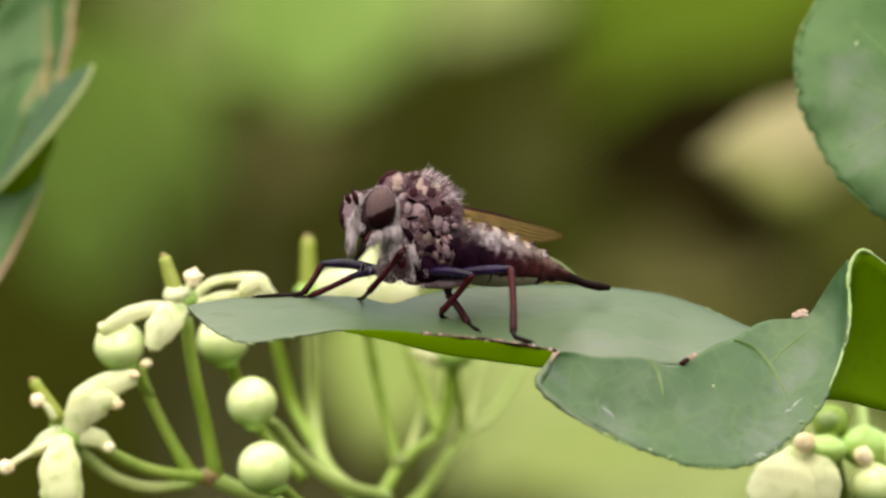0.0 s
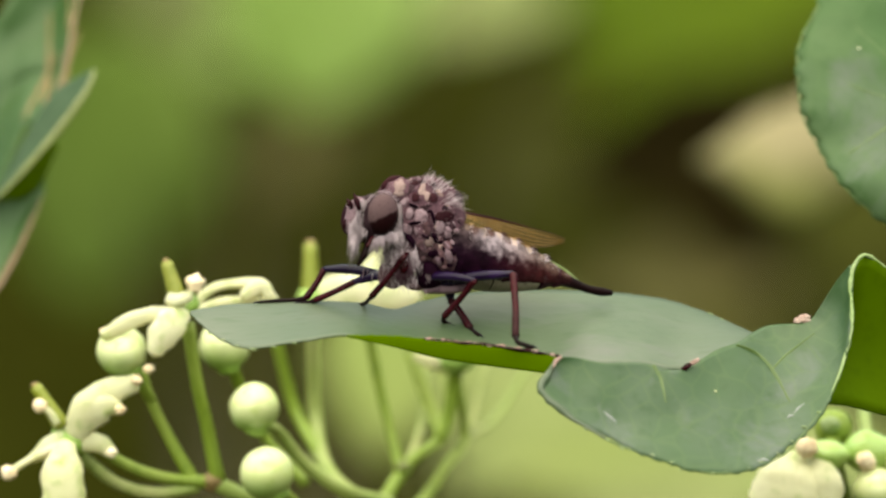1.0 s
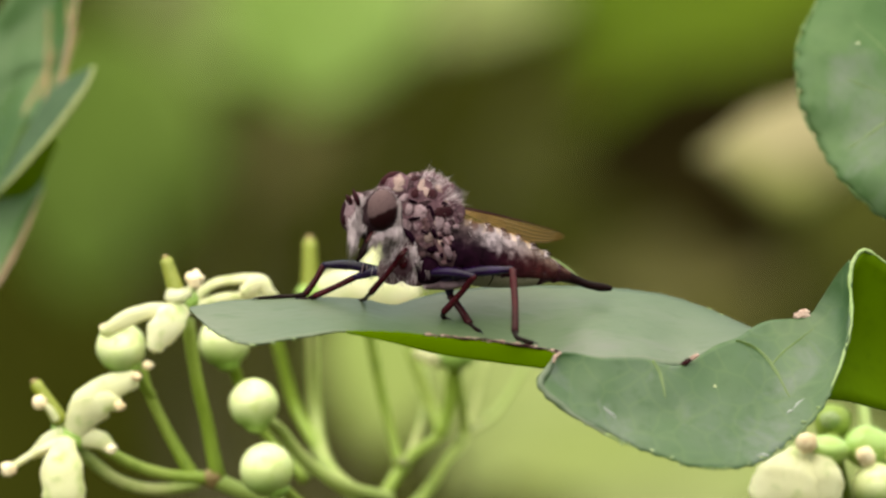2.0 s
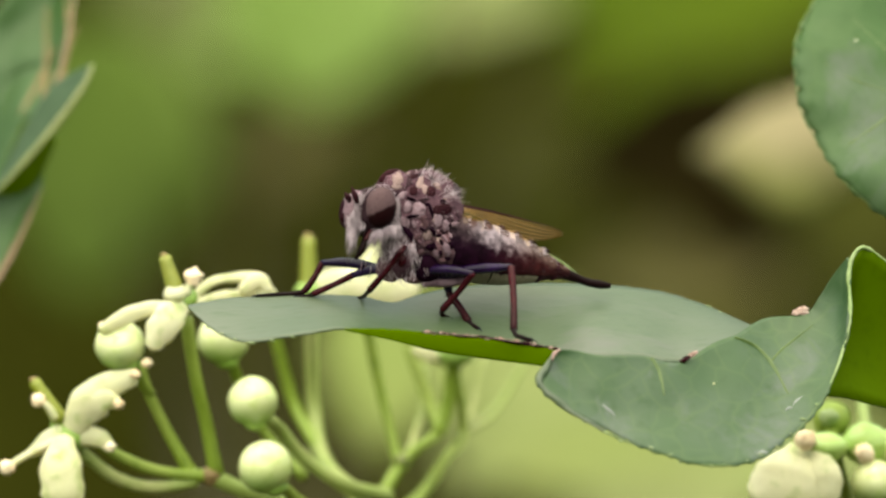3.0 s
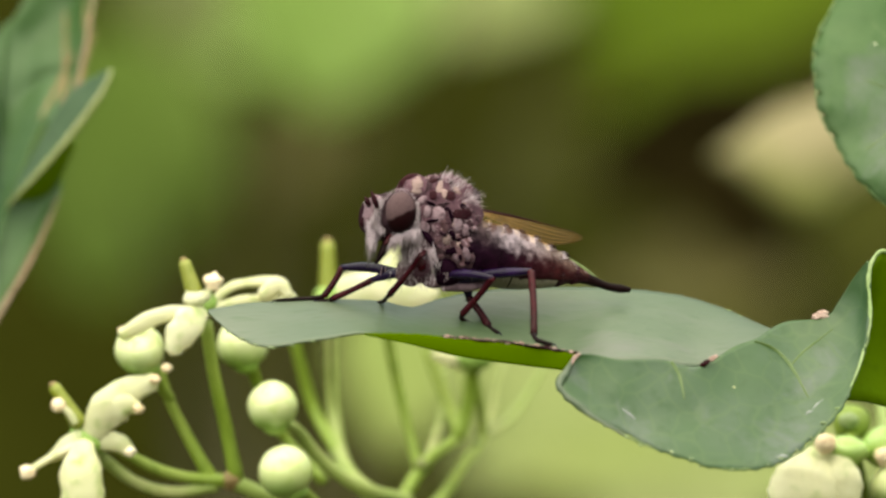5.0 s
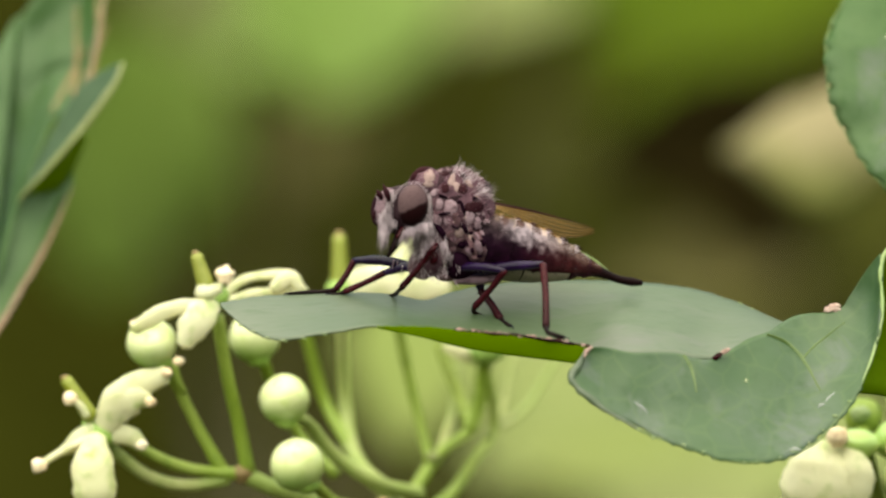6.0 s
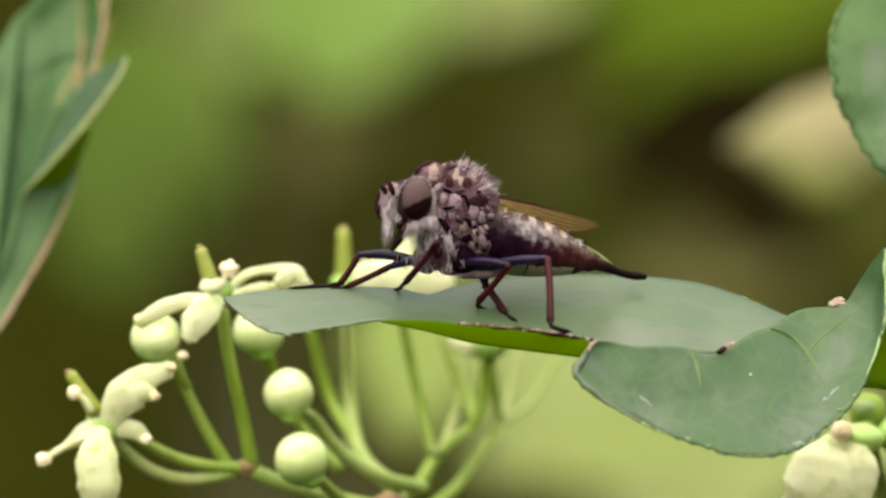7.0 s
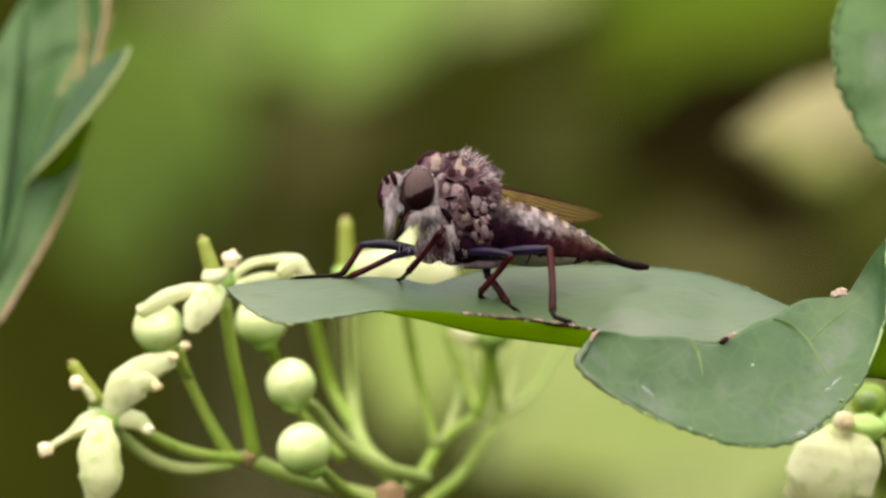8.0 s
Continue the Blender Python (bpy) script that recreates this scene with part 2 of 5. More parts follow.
BARK = material("reddish_bark", (0.19, 0.095, 0.05116), (0.0877, 0.04385, 0.02192), (0.2631, 0.1754, 0.1023), rough=0.8, grain=300, bump=0.6,
                stretch=(1, 1, 0.3))
DRY_LEAF = material("dry_brown_leaf", (0.02674, 0.02537, 0.002716), (0.01932, 0.01744, 0.002037), (0.03715, 0.03487, 0.004754), gloss=0.05, rough=0.8, grain=40, bump=0.2)
BG_STRAW = material("straw_brown_leaf", (0.02688, 0.02913, 0.004158), (0.01806, 0.01928, 0.00252), (0.0378, 0.03941, 0.006615), gloss=0.05, rough=0.8, grain=40, bump=0.2)
BG_TAN = material("tan_dead_leaf", (0.06888, 0.06216, 0.02184), (0.0504, 0.04536, 0.01344), (0.0882, 0.07728, 0.03024), gloss=0.05, rough=0.8, grain=40, bump=0.2)
# brown darkened to stand for the shade inside the shrub
BG_HOLLOW = material("shade_brown_leaf", (0.0235, 0.0165, 0.0048), (0.0145, 0.0095, 0.0028), (0.034, 0.0245, 0.0075), gloss=0.03, rough=0.8, grain=40, bump=0.2)
BG_TWIG = material("shade_twig", (0.03654, 0.02923, 0.01023), (0.02192, 0.01608, 0.005846), (0.05116, 0.04019, 0.01462), rough=0.9, grain=80, bump=0.3)
PALE_LEAF = material("withered_leaf", (0.2, 0.182, 0.085), (0.15, 0.15, 0.045), (0.245, 0.2, 0.13), rough=0.6, grain=60,
                     bump=0.1, gloss=0.1, through_light=0.2, glow=(0.3192, 0.3024, 0.1008))
BG_BRIGHT = material("sunny_leaf", (0.23, 0.3292, 0.08678), (0.1827, 0.2757, 0.05481), (0.2856, 0.3649, 0.1463), gloss=0.12, rough=0.6, grain=40, bump=0.2,
                     through_light=0.42, glow=(0.3134, 0.4669, 0.08014))
BG_YOUNG = material("young_leaf", (0.175, 0.2342, 0.057), (0.1226, 0.1815, 0.0307), (0.2363, 0.258, 0.09647), rough=0.6, grain=60, bump=0.2, gloss=0.1,
                    through_light=0.3, glow=(0.1796, 0.2101, 0.04032))
BG_MID = material("mid_green_leaf", (0.113, 0.172, 0.031), (0.088, 0.138, 0.02), (0.145, 0.203, 0.05), rough=0.6, grain=40, bump=0.2, gloss=0.1,
                  through_light=0.3, glow=(0.08091, 0.1361, 0.008568))
BG_PALE = material("pale_young_leaf", (0.195, 0.2297, 0.08298), (0.1678, 0.205, 0.06224), (0.2268, 0.247, 0.1075), rough=0.6, grain=30, bump=0.2, gloss=0.1,
                   through_light=0.3, glow=(0.2117, 0.247, 0.05927))
BG_OLIVE = material("olive_leaf", (0.05729, 0.09253, 0.00378), (0.03696, 0.0635, 0.00252), (0.08316, 0.1179, 0.00756), gloss=0.05, rough=0.6, grain=40, bump=0.2,
                    through_light=0.3, glow=(0.1016, 0.1452, 0.0042))
SOIL = material("soil_and_litter", (0.01581, 0.01672, 0.002377), (0.00669, 0.006839, 0.0009509), (0.02554, 0.02735, 0.004277), rough=0.95, grain=9, bump=0.6,
                gloss=0.0)
EYE_DARK = material("dark_facets", (0.00877, 0.003654, 0.004385), (0.004385, 0.002192, 0.002192), (0.01462, 0.006577, 0.007308), rough=0.5, grain=900, bump=0.05, gloss=0.06)
FUR_GREY = material("grey_dusting", (0.01877, 0.007889, 0.01205), (0.003521, 0.001127, 0.002125), (0.04304, 0.02142, 0.02905), rough=0.8, grain=1500, bump=0.35, fine=1.7, gloss=0.1)
CREAM = material("cream_band", (0.2, 0.134, 0.136), (0.1, 0.06, 0.062), (0.27, 0.19, 0.187), rough=0.75, grain=1500, bump=0.3, fine=1.7, gloss=0.06)
PLATE = material("pale_plate", (0.157, 0.1, 0.126), (0.053, 0.027, 0.036), (0.235, 0.166, 0.2), rough=0.75, grain=1500, bump=0.3, fine=1.7, gloss=0.06,
                 bloom=(1700, (0.0459, 0.02134, 0.0315), 0.0))
BROWN = material("brown_callus", (0.01676, 0.00357, 0.006224), (0.007056, 0.001428, 0.003032), (0.02999, 0.007497, 0.01157), rough=0.55, grain=1200, bump=0.25, gloss=0.04)
DARK = material("dark_cuticle", (0.0065, 0.0016, 0.016), (0.0018, 0.0005, 0.005), (0.014, 0.004, 0.034), rough=0.2, grain=1500, bump=0.12, gloss=0.17)
RUST = material("rusty_leg", (0.0165, 0.001, 0.003), (0.0037, 0.0003, 0.0013), (0.039, 0.0035, 0.0075), rough=0.22, grain=900, bump=0.2, gloss=0.1)
WHITE_HAIR = material("white_hair", (0.47, 0.375, 0.44), (0.28, 0.205, 0.25), (0.62, 0.525, 0.585), rough=0.6, grain=800, bump=0.0, strands=1.7, gloss=0.08)
GOLD_HAIR = material("straw_hair", (0.36, 0.25, 0.30), (0.22, 0.14, 0.17), (0.45, 0.33, 0.38), rough=0.6, grain=800, bump=0.0, strands=1.0, gloss=0.08)
DULL = material("dull_dark_cuticle", (0.004872, 0.0009408, 0.003881), (0.00168, 0.0002688, 0.001109), (0.01008, 0.002285, 0.007854), rough=0.65, grain=1500, bump=0.3, gloss=0.015)
DUST_HAIR = material("dusty_hair", (0.056, 0.029, 0.035), (0.028, 0.013, 0.017), (0.08, 0.046, 0.05), rough=0.7, grain=800, bump=0.0, strands=1.0, gloss=0.05)
DUSTY = material("pinkish_dusting", (0.055, 0.027, 0.038), (0.015, 0.0055, 0.0095), (0.112, 0.061, 0.08), rough=0.8, grain=1300, bump=0.3, fine=1.4, gloss=0.03,
                 bloom=(1200, (0.01755, 0.0064, 0.012), 0.08))
TAN = material("tan_plate", (0.075, 0.0385, 0.0465), (0.028, 0.012, 0.0155), (0.117, 0.066, 0.08), rough=0.75, grain=1500, bump=0.3, fine=1.7, gloss=0.05,
               bloom=(1500, (0.0173, 0.006109, 0.01034), 0.06))
MAUVE = material("mauve_dusting", (0.06486, 0.03538, 0.04534), (0.02768, 0.01286, 0.01847), (0.1038, 0.06109, 0.07389), rough=0.75, grain=1200, bump=0.2, gloss=0.05,
                 bloom=(900, (0.0173, 0.006833, 0.01008), 0.08))
GREYED = material("greyish_dusting", (0.0995, 0.0627, 0.08061), (0.03892, 0.0209, 0.02855), (0.1556, 0.1061, 0.1302), rough=0.65, grain=1000, bump=0.25, fine=1.5, gloss=0.1,
                  bloom=(800, (0.02422, 0.01045, 0.01512), 0.07))
RUSSET = material("russet_cuticle", (0.01418, 0.00304, 0.00714), (0.0063, 0.00136, 0.00336), (0.0315, 0.00896, 0.01596), rough=0.6, grain=1300, bump=0.2, gloss=0.03)
TAIL = material("blackish_red_cuticle", (0.005292, 0.001411, 0.002016), (0.002352, 0.0007056, 0.001008), (0.01058, 0.003024, 0.003528), rough=0.4, grain=1500, bump=0.2, gloss=0.06)
# belly colour paled for the light that bounces up from the leaf
BELLY = material("bounce_lit_belly", (0.16, 0.135, 0.105), (0.09, 0.07, 0.06), (0.22, 0.19, 0.15), rough=0.75, grain=1300, bump=0.2, gloss=0.1)
STYLE = material("yellow_green_style", (0.1705, 0.1979, 0.01693), (0.1343, 0.1641, 0.01129), (0.2273, 0.2376, 0.04516), rough=0.5, grain=420, bump=0.1)
VEIN_TAN = material("tan_leaf_vein", (0.19, 0.125, 0.05), (0.1411, 0.1008, 0.03696), (0.247, 0.1714, 0.07392), rough=0.6, grain=500, bump=0.1)
SILVER_HAIR = material("silvery_hair", (0.2856, 0.2352, 0.2604), (0.168, 0.1302, 0.147), (0.3696, 0.3108, 0.336), rough=0.7, grain=800, bump=0.0, strands=1.6)
BLACK_HAIR = material("dark_hair", (0.02192, 0.01315, 0.01462), (0.01462, 0.007308, 0.00877), (0.03654, 0.02192, 0.02192), rough=0.5, grain=800, bump=0.0)


def wing_material():
    m = material("amber_wing", (0.105, 0.06, 0.0095), (0.06, 0.028, 0.005), (0.19, 0.115, 0.02), rough=0.3, grain=300, bump=0.3, gloss=0.35)
    nt = m.node_tree
    clear = nt.nodes.new("ShaderNodeBsdfTransparent")
    clear.inputs["Color"].default_value = (0.93, 0.80, 0.52, 1)
    ms = nt.nodes.new("ShaderNodeMixShader")
    ms.inputs["Fac"].default_value = 0.86
    nt.links.new(nt.nodes["Principled BSDF"].outputs["BSDF"], ms.inputs[1])
    nt.links.new(clear.outputs["BSDF"], ms.inputs[2])
    nt.links.new(ms.outputs["Shader"], nt.nodes["Material Output"].inputs["Surface"])
    return m


AMBER = material("amber_vein", (0.10, 0.045, 0.008), (0.06, 0.022, 0.005), (0.2, 0.11, 0.02), rough=0.5, grain=900, bump=0.1)
WING = wing_material()


def shade_tint_low(m, green):
    """Green a skin's lower end: painted shade on berries, own colour on the withered leaf."""
    nt = m.node_tree
    N, L = nt.nodes, nt.links
    bsdf = N["Principled BSDF"]
    skin = bsdf.inputs["Base Color"].links[0].from_socket
    co = N.new("ShaderNodeTexCoord")
    axis = N.new("ShaderNodeSeparateXYZ")
    L.new(co.outputs["Generated"], axis.inputs["Vector"])
    r = N.new("ShaderNodeMapRange")
    r.interpolation_type = "SMOOTHSTEP"
    r.inputs["From Min"].default_value = 0.02
    r.inputs["From Max"].default_value = 0.62
    L.new(axis.outputs["Z"], r.inputs["Value"])
    x = N.new("ShaderNodeMix")
    x.data_type = "RGBA"
    L.new(r.outputs["Result"], x.inputs["Factor"])
    x.inputs[6].default_value = (*green, 1)
    L.new(skin, x.inputs[7])
    L.new(x.outputs[2], bsdf.inputs["Base Color"])


# the shade under each berry, painted in as darker green
shade_tint_low(BERRY, (0.17, 0.29, 0.05))
shade_tint_low(PALE_LEAF, (0.115, 0.125, 0.03))


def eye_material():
    """Grey-brown facets; the dark reflection below is painted in blackish maroon with a soft uneven border; in the
    space of the fly's base.
    """
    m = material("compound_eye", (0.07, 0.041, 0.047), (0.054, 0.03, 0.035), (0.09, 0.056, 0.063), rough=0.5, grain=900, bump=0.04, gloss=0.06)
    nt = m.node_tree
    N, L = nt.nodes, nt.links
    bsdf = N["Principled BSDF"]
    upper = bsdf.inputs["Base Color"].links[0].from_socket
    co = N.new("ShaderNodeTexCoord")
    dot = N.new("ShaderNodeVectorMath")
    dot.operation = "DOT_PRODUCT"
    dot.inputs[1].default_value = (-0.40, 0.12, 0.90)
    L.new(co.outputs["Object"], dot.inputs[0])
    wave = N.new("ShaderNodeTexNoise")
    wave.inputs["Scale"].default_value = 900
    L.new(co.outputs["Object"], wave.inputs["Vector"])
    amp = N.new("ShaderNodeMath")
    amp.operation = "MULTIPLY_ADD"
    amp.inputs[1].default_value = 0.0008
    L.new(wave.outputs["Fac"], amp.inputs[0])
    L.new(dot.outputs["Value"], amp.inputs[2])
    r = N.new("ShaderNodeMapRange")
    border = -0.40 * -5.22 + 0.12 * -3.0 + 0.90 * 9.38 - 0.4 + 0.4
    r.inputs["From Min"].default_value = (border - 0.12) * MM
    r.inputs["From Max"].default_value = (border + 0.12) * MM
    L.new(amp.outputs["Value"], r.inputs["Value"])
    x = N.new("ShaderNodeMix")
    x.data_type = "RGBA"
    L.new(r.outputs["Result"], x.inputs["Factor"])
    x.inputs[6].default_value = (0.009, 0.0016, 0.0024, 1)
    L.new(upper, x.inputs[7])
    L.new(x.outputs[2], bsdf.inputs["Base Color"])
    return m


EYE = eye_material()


def abdomen_material():
    """Dark cuticle under pale dust: U runs from the waist to the tail in rings, V is the angle above the flank."""
    m = material("dusted_abdomen", (0.05, 0.03, 0.04), (0.02, 0.01, 0.015), (0.1, 0.07, 0.08), rough=0.65, grain=1000, bump=0.25, fine=1.5, gloss=0.03)
    nt = m.node_tree
    N, L = nt.nodes, nt.links
    uv = N.new("ShaderNodeUVMap")
    sep = N.new("ShaderNodeSeparateXYZ")
    L.new(uv.outputs["UV"], sep.inputs[0])
    along, angle = sep.outputs[0], sep.outputs[1]

    def calc(op, a, b):
        n = N.new("ShaderNodeMath")
        n.operation = op
        for k, v in ((0, a), (1, b)):
            if isinstance(v, (int, float)):
                n.inputs[k].default_value = v
            else:
                L.new(v, n.inputs[k])
        return n.outputs[0]

    def ease(v, lo, hi):
        n = N.new("ShaderNodeMapRange")
        n.interpolation_type = "SMOOTHSTEP"
        n.inputs["From Min"].default_value = lo
        n.inputs["From Max"].default_value = hi
        L.new(v, n.inputs["Value"])
        return n.outputs["Result"]

    def tones(stops):
        n = N.new("ShaderNodeValToRGB")
        e = n.color_ramp.elements
        while len(e) < len(stops):
            e.new(0.5)
        for k, (at, colour) in enumerate(stops):
            e[k].position = at
            e[k].color = (*colour, 1)
        L.new(calc("DIVIDE", along, 8.0), n.inputs["Fac"])
        return n.outputs["Color"]

    def blend(fac, a, b, kind="MIX"):
        n = N.new("ShaderNodeMix")
        n.data_type = "RGBA"
        n.blend_type = kind
        L.new(fac, n.inputs["Factor"])
        L.new(a, n.inputs[6])
        L.new(b, n.inputs[7])
        return n.outputs[2]

    pos = N.new("ShaderNodeTexCoord")
    grit = N.new("ShaderNodeTexNoise")
    grit.inputs["Scale"].default_value = 1300
    grit.inputs["Detail"].default_value = 5
    L.new(pos.outputs["Object"], grit.inputs["Vector"])
    bare = tones([(0.0, (0.007, 0.0014, 0.006)), (0.3, (0.009, 0.0013, 0.0062)), (0.5, (0.02, 0.0036, 0.007)), (0.75, (0.038, 0.009, 0.01)), (1.0, (0.012, 0.003, 0.004))])
    dust = tones([(0.0, (0.022, 0.013, 0.016)), (0.14, (0.05, 0.033, 0.04)), (0.24, (0.15, 0.117, 0.14)), (0.33, (0.25, 0.2, 0.24)), (0.5, (0.2, 0.15, 0.17)), (0.65, (0.13, 0.088, 0.088)),
                  (0.82, (0.1, 0.058, 0.05)), (1.0, (0.03, 0.01, 0.009))])
    streak = tones([(0.0, (0.05, 0.03, 0.03)), (0.22, (0.14, 0.1, 0.09)), (0.4, (0.36, 0.27, 0.26)), (0.7, (0.28, 0.2, 0.16)), (1.0, (0.1, 0.06, 0.04))])
    mark = tones([(0.0, (0.05, 0.03, 0.03)), (0.5, (0.06, 0.03, 0.028)), (1.0, (0.03, 0.01, 0.008))])
    rough_angle = calc("ADD", angle, calc("MULTIPLY", calc("SUBTRACT", grit.outputs["Fac"], 0.5), 0.9))
    col = blend(ease(rough_angle, 0.1, 0.75), bare, dust)
    step = calc("FRACT", along, 0.0)
    back = ease(rough_angle, 0.8, 1.05)
    col = blend(calc("MULTIPLY", back, ease(step, 0.72, 0.5)), col, mark)
    col = blend(calc("MULTIPLY", back, ease(step, 0.6, 0.8)), col, streak)
    speckle = N.new("ShaderNodeMapRange")
    speckle.inputs["From Min"].default_value = 0.3
    speckle.inputs["From Max"].default_value = 0.62
    speckle.inputs["To Min"].default_value = 0.45
    speckle.inputs["To Max"].default_value = 1.15
    L.new(grit.outputs["Fac"], speckle.inputs["Value"])
    one = N.new("ShaderNodeValue")
    one.outputs[0].default_value = 1.0
    col = blend(one.outputs[0], col, speckle.outputs["Result"], "MULTIPLY")
    L.new(col, N["Principled BSDF"].inputs["Base Color"])
    return m


ABDOMEN = abdomen_material()


# ---- ground: level underfoot, rising to a bank behind the shrubs ----
def ground_height(x, y):
    t = min(1, max(0, (y - 1.6) / 1.5))
    far = min(1, max(0, (y - 3.4) / 12))
    rise = 2.1 * t * t * (3 - 2 * t) - 1.2 * far
    return rise + 0.05 * noise.noise(Vector((x * 1.3, y * 1.3, 0))) + 0.02 * noise.noise(Vector((x * 7, y * 7, 3)))


def build_ground():
    bm = bmesh.new()

    def steps(near, far, n, grow):
        half = [near * ((far / near) ** (i / n)) ** grow for i in range(n + 1)]
        return [-h for h in reversed(half)] + [0] + half

    xs, ys = steps(0.06, 900, 34, 1.0), [q + 2.2 for q in steps(0.06, 900, 34, 1.0)]
    grid = [[bm.verts.new((x, y, ground_height(x, y))) for y in ys] for x in xs]
    for g0, g1 in zip(grid, grid[1:]):
        for j in range(len(ys) - 1):
            bm.faces.new((g0[j], g1[j], g1[j + 1], g0[j + 1]))
    me = bpy.data.meshes.new("ground")
    bm.to_mesh(me)
    bm.free()
    me.polygons.foreach_set("use_smooth", [True] * len(me.polygons))
    me.materials.append(SOIL)
    tagged(new("ground", me), "dark brown soil and leaf litter rising to a bank", "ground", kind="structure")


build_ground()


# ---- shrubs behind, far out of focus ----
def blade(base, tip, width, face, fold=0.12, sag=0.1, n=14):
    """An ovate leaf from base to tip, in millimetres, that shows its upper side towards face."""
    base, tip = V(base), V(tip)
    along = tip - base
    length = along.length
    d = along / length
    side = d.cross(V(face)).normalized()
    up = side.cross(d)
    bm = bmesh.new()
    rows = []
    for i in range(n + 1):
        t = i / n
        half = width * 0.5 * (math.sin(math.pi * t ** 0.8) ** 0.8 if 0 < t < 1 else 0.0) + 0.02 * width
        mid = base + along * t - up * (sag * length * t * t)
        row = []
        for s in (-1, -0.66, -0.33, 0, 0.33, 0.66, 1):
            q = mid + side * (half * s * (1 + 0.05 * noise.noise(Vector((t * 6, s, width)))))
            row.append(bm.verts.new(q + up * (abs(s) * half * fold * 2)))
        rows.append(row)
    for r0, r1 in zip(rows, rows[1:]):
        for j in range(6):
            bm.faces.new((r0[j], r0[j + 1], r1[j + 1], r1[j]))
    return bm


def shrub(label, foot, crotch, leaves):
    """A shrub: one stem from the ground, and a twig with a blade for each leaf."""
    ob = thing("shrub", foot, label, "shrub", "shrubs behind")
    part("trunk", rod([foot, V(foot).lerp(V(crotch), 0.5) + Vector((25, 20, 0)), crotch], [11, 8, 4], n=16, rough=0.2), BG_TWIG, ob,
         "brown woody stem")
    for base, tip, width, face, mat in leaves:
        leaf = part("leaf", blade(base, tip, width, face), mat, ob)
        solid(leaf, 0.4)
        mid = V(crotch).lerp(V(base), 0.5) + Vector((0, 30, -12))
        part("twig", rod([crotch, mid, base], [2.6, 1.6, 0.8], n=10, sides=6), BG_TWIG, ob)
    return ob


UP, FRONT = (0.0, -0.5, 1.0), (0.0, -0.75, 0.8)
shrub("shrub with broad sunlit light green leaves, out of focus", (-160, 900, 0), (-42.47, 800, 899.78), [
    ((1.87, 800, 1062.5), (-56.08, 840, 1044.0), 56, FRONT, BG_BRIGHT),
    ((-19.5, 740, 1061.5), (-29.5, 735, 1028.0), 42, FRONT, BG_BRIGHT),
    ((25.5, 900, 1056.0), (-16.77, 920, 1054.0), 32, FRONT, BG_PALE),
    ((-46.0, 900, 1071.0), (-52.5, 900, 1040.0), 50, FRONT, BG_PALE),
    ((-61.0, 800, 1044.45), (-79.0, 800, 990.0), 50, FRONT, BG_MID),
    ((-67.32, 760, 1045.45), (-75.25, 760, 1000.11), 30, FRONT, BG_MID),
])
shrub("shrub with olive green drooping leaves, out of focus", (160, 1000, 0), (70.75, 900, 892.62), [
    ((99.28, 860, 1066.0), (26.5, 860, 1033.0), 27, FRONT, BG_OLIVE),
    ((79.5, 900, 1068.88), (18.25, 900, 1050.12), 40, FRONT, BG_OLIVE),
    ((92.73, 700, 1015.27), (68.9, 700, 995.77), 26, FRONT, BG_STRAW),
    # two dark leaves put in for the shaded hollow behind the withered leaf
    ((73.25, 800, 1029.5), (26.0, 800, 1015.0), 38, (0, -1, -0.7), BG_HOLLOW),
    ((69.69, 780, 1003.0), (45.54, 780, 1004.72), 18, (0, -1, -0.7), BG_HOLLOW),
    ((-22.0, 905, 1030.0), (-42.0, 905, 1013.0), 16, FRONT, BG_TAN),
    ((41.08, 960, 1019.63), (5.98, 960, 1015.73), 34, FRONT, BG_STRAW),
    ((78.0, 980, 990.5), (27.0, 980, 991.5), 26, FRONT, BG_TAN),
])
shrub("low shrub with pale yellow-green young leaves, out of focus", (60, 420, 0), (25.16, 420, 897.24), [
    ((77.52, 540, 964.95), (-1.6, 520, 969.6), 36, FRONT, BG_PALE),
    ((23.92, 440, 948.09), (47.32, 440, 966.29), 34, UP, BG_PALE),
    ((-6.78, 430, 993.5), (-9.4, 410, 971.2), 20, FRONT, BG_YOUNG),
    ((26.88, 660, 984.36), (-9.79, 650, 974.06), 30, FRONT, BG_PALE),
    ((7.5, 425, 965.5), (37.0, 425, 971.5), 9, FRONT, BG_YOUNG),
])

def undergrowth():
    """Low dead and green leaves strewn over the bank."""
    rng = random.Random(21)
    bm = bmesh.new()
    for _ in range(1600):
        x, y = rng.gauss(0, 0.55), rng.uniform(1.3, 3.1)
        at = Vector((x, y, ground_height(x, y) + rng.uniform(0.004, 0.05)))
        turn = Euler((rng.gauss(0.5, 0.4), rng.gauss(0, 0.4), rng.uniform(0, 6.3))).to_matrix()
        long, wide = rng.uniform(0.02, 0.045), rng.uniform(0.008, 0.016)
        q = [bm.verts.new(at + turn @ Vector(c)) for c in ((0, -long / 2, -0.01), (wide, 0, 0.004), (0, long / 2, 0), (-wide, 0, 0.004), (0, 0, 0))]
        for k in range(4):
            bm.faces.new((q[k], q[(k + 1) % 4], q[4]))
    me = bpy.data.meshes.new("undergrowth")
    bm.to_mesh(me)
    bm.free()
    me.materials.append(DRY_LEAF)
    tagged(new("undergrowth", me), "brown and olive fallen leaves strewn over the bank", "leaf litter", kind="stuff")


undergrowth()

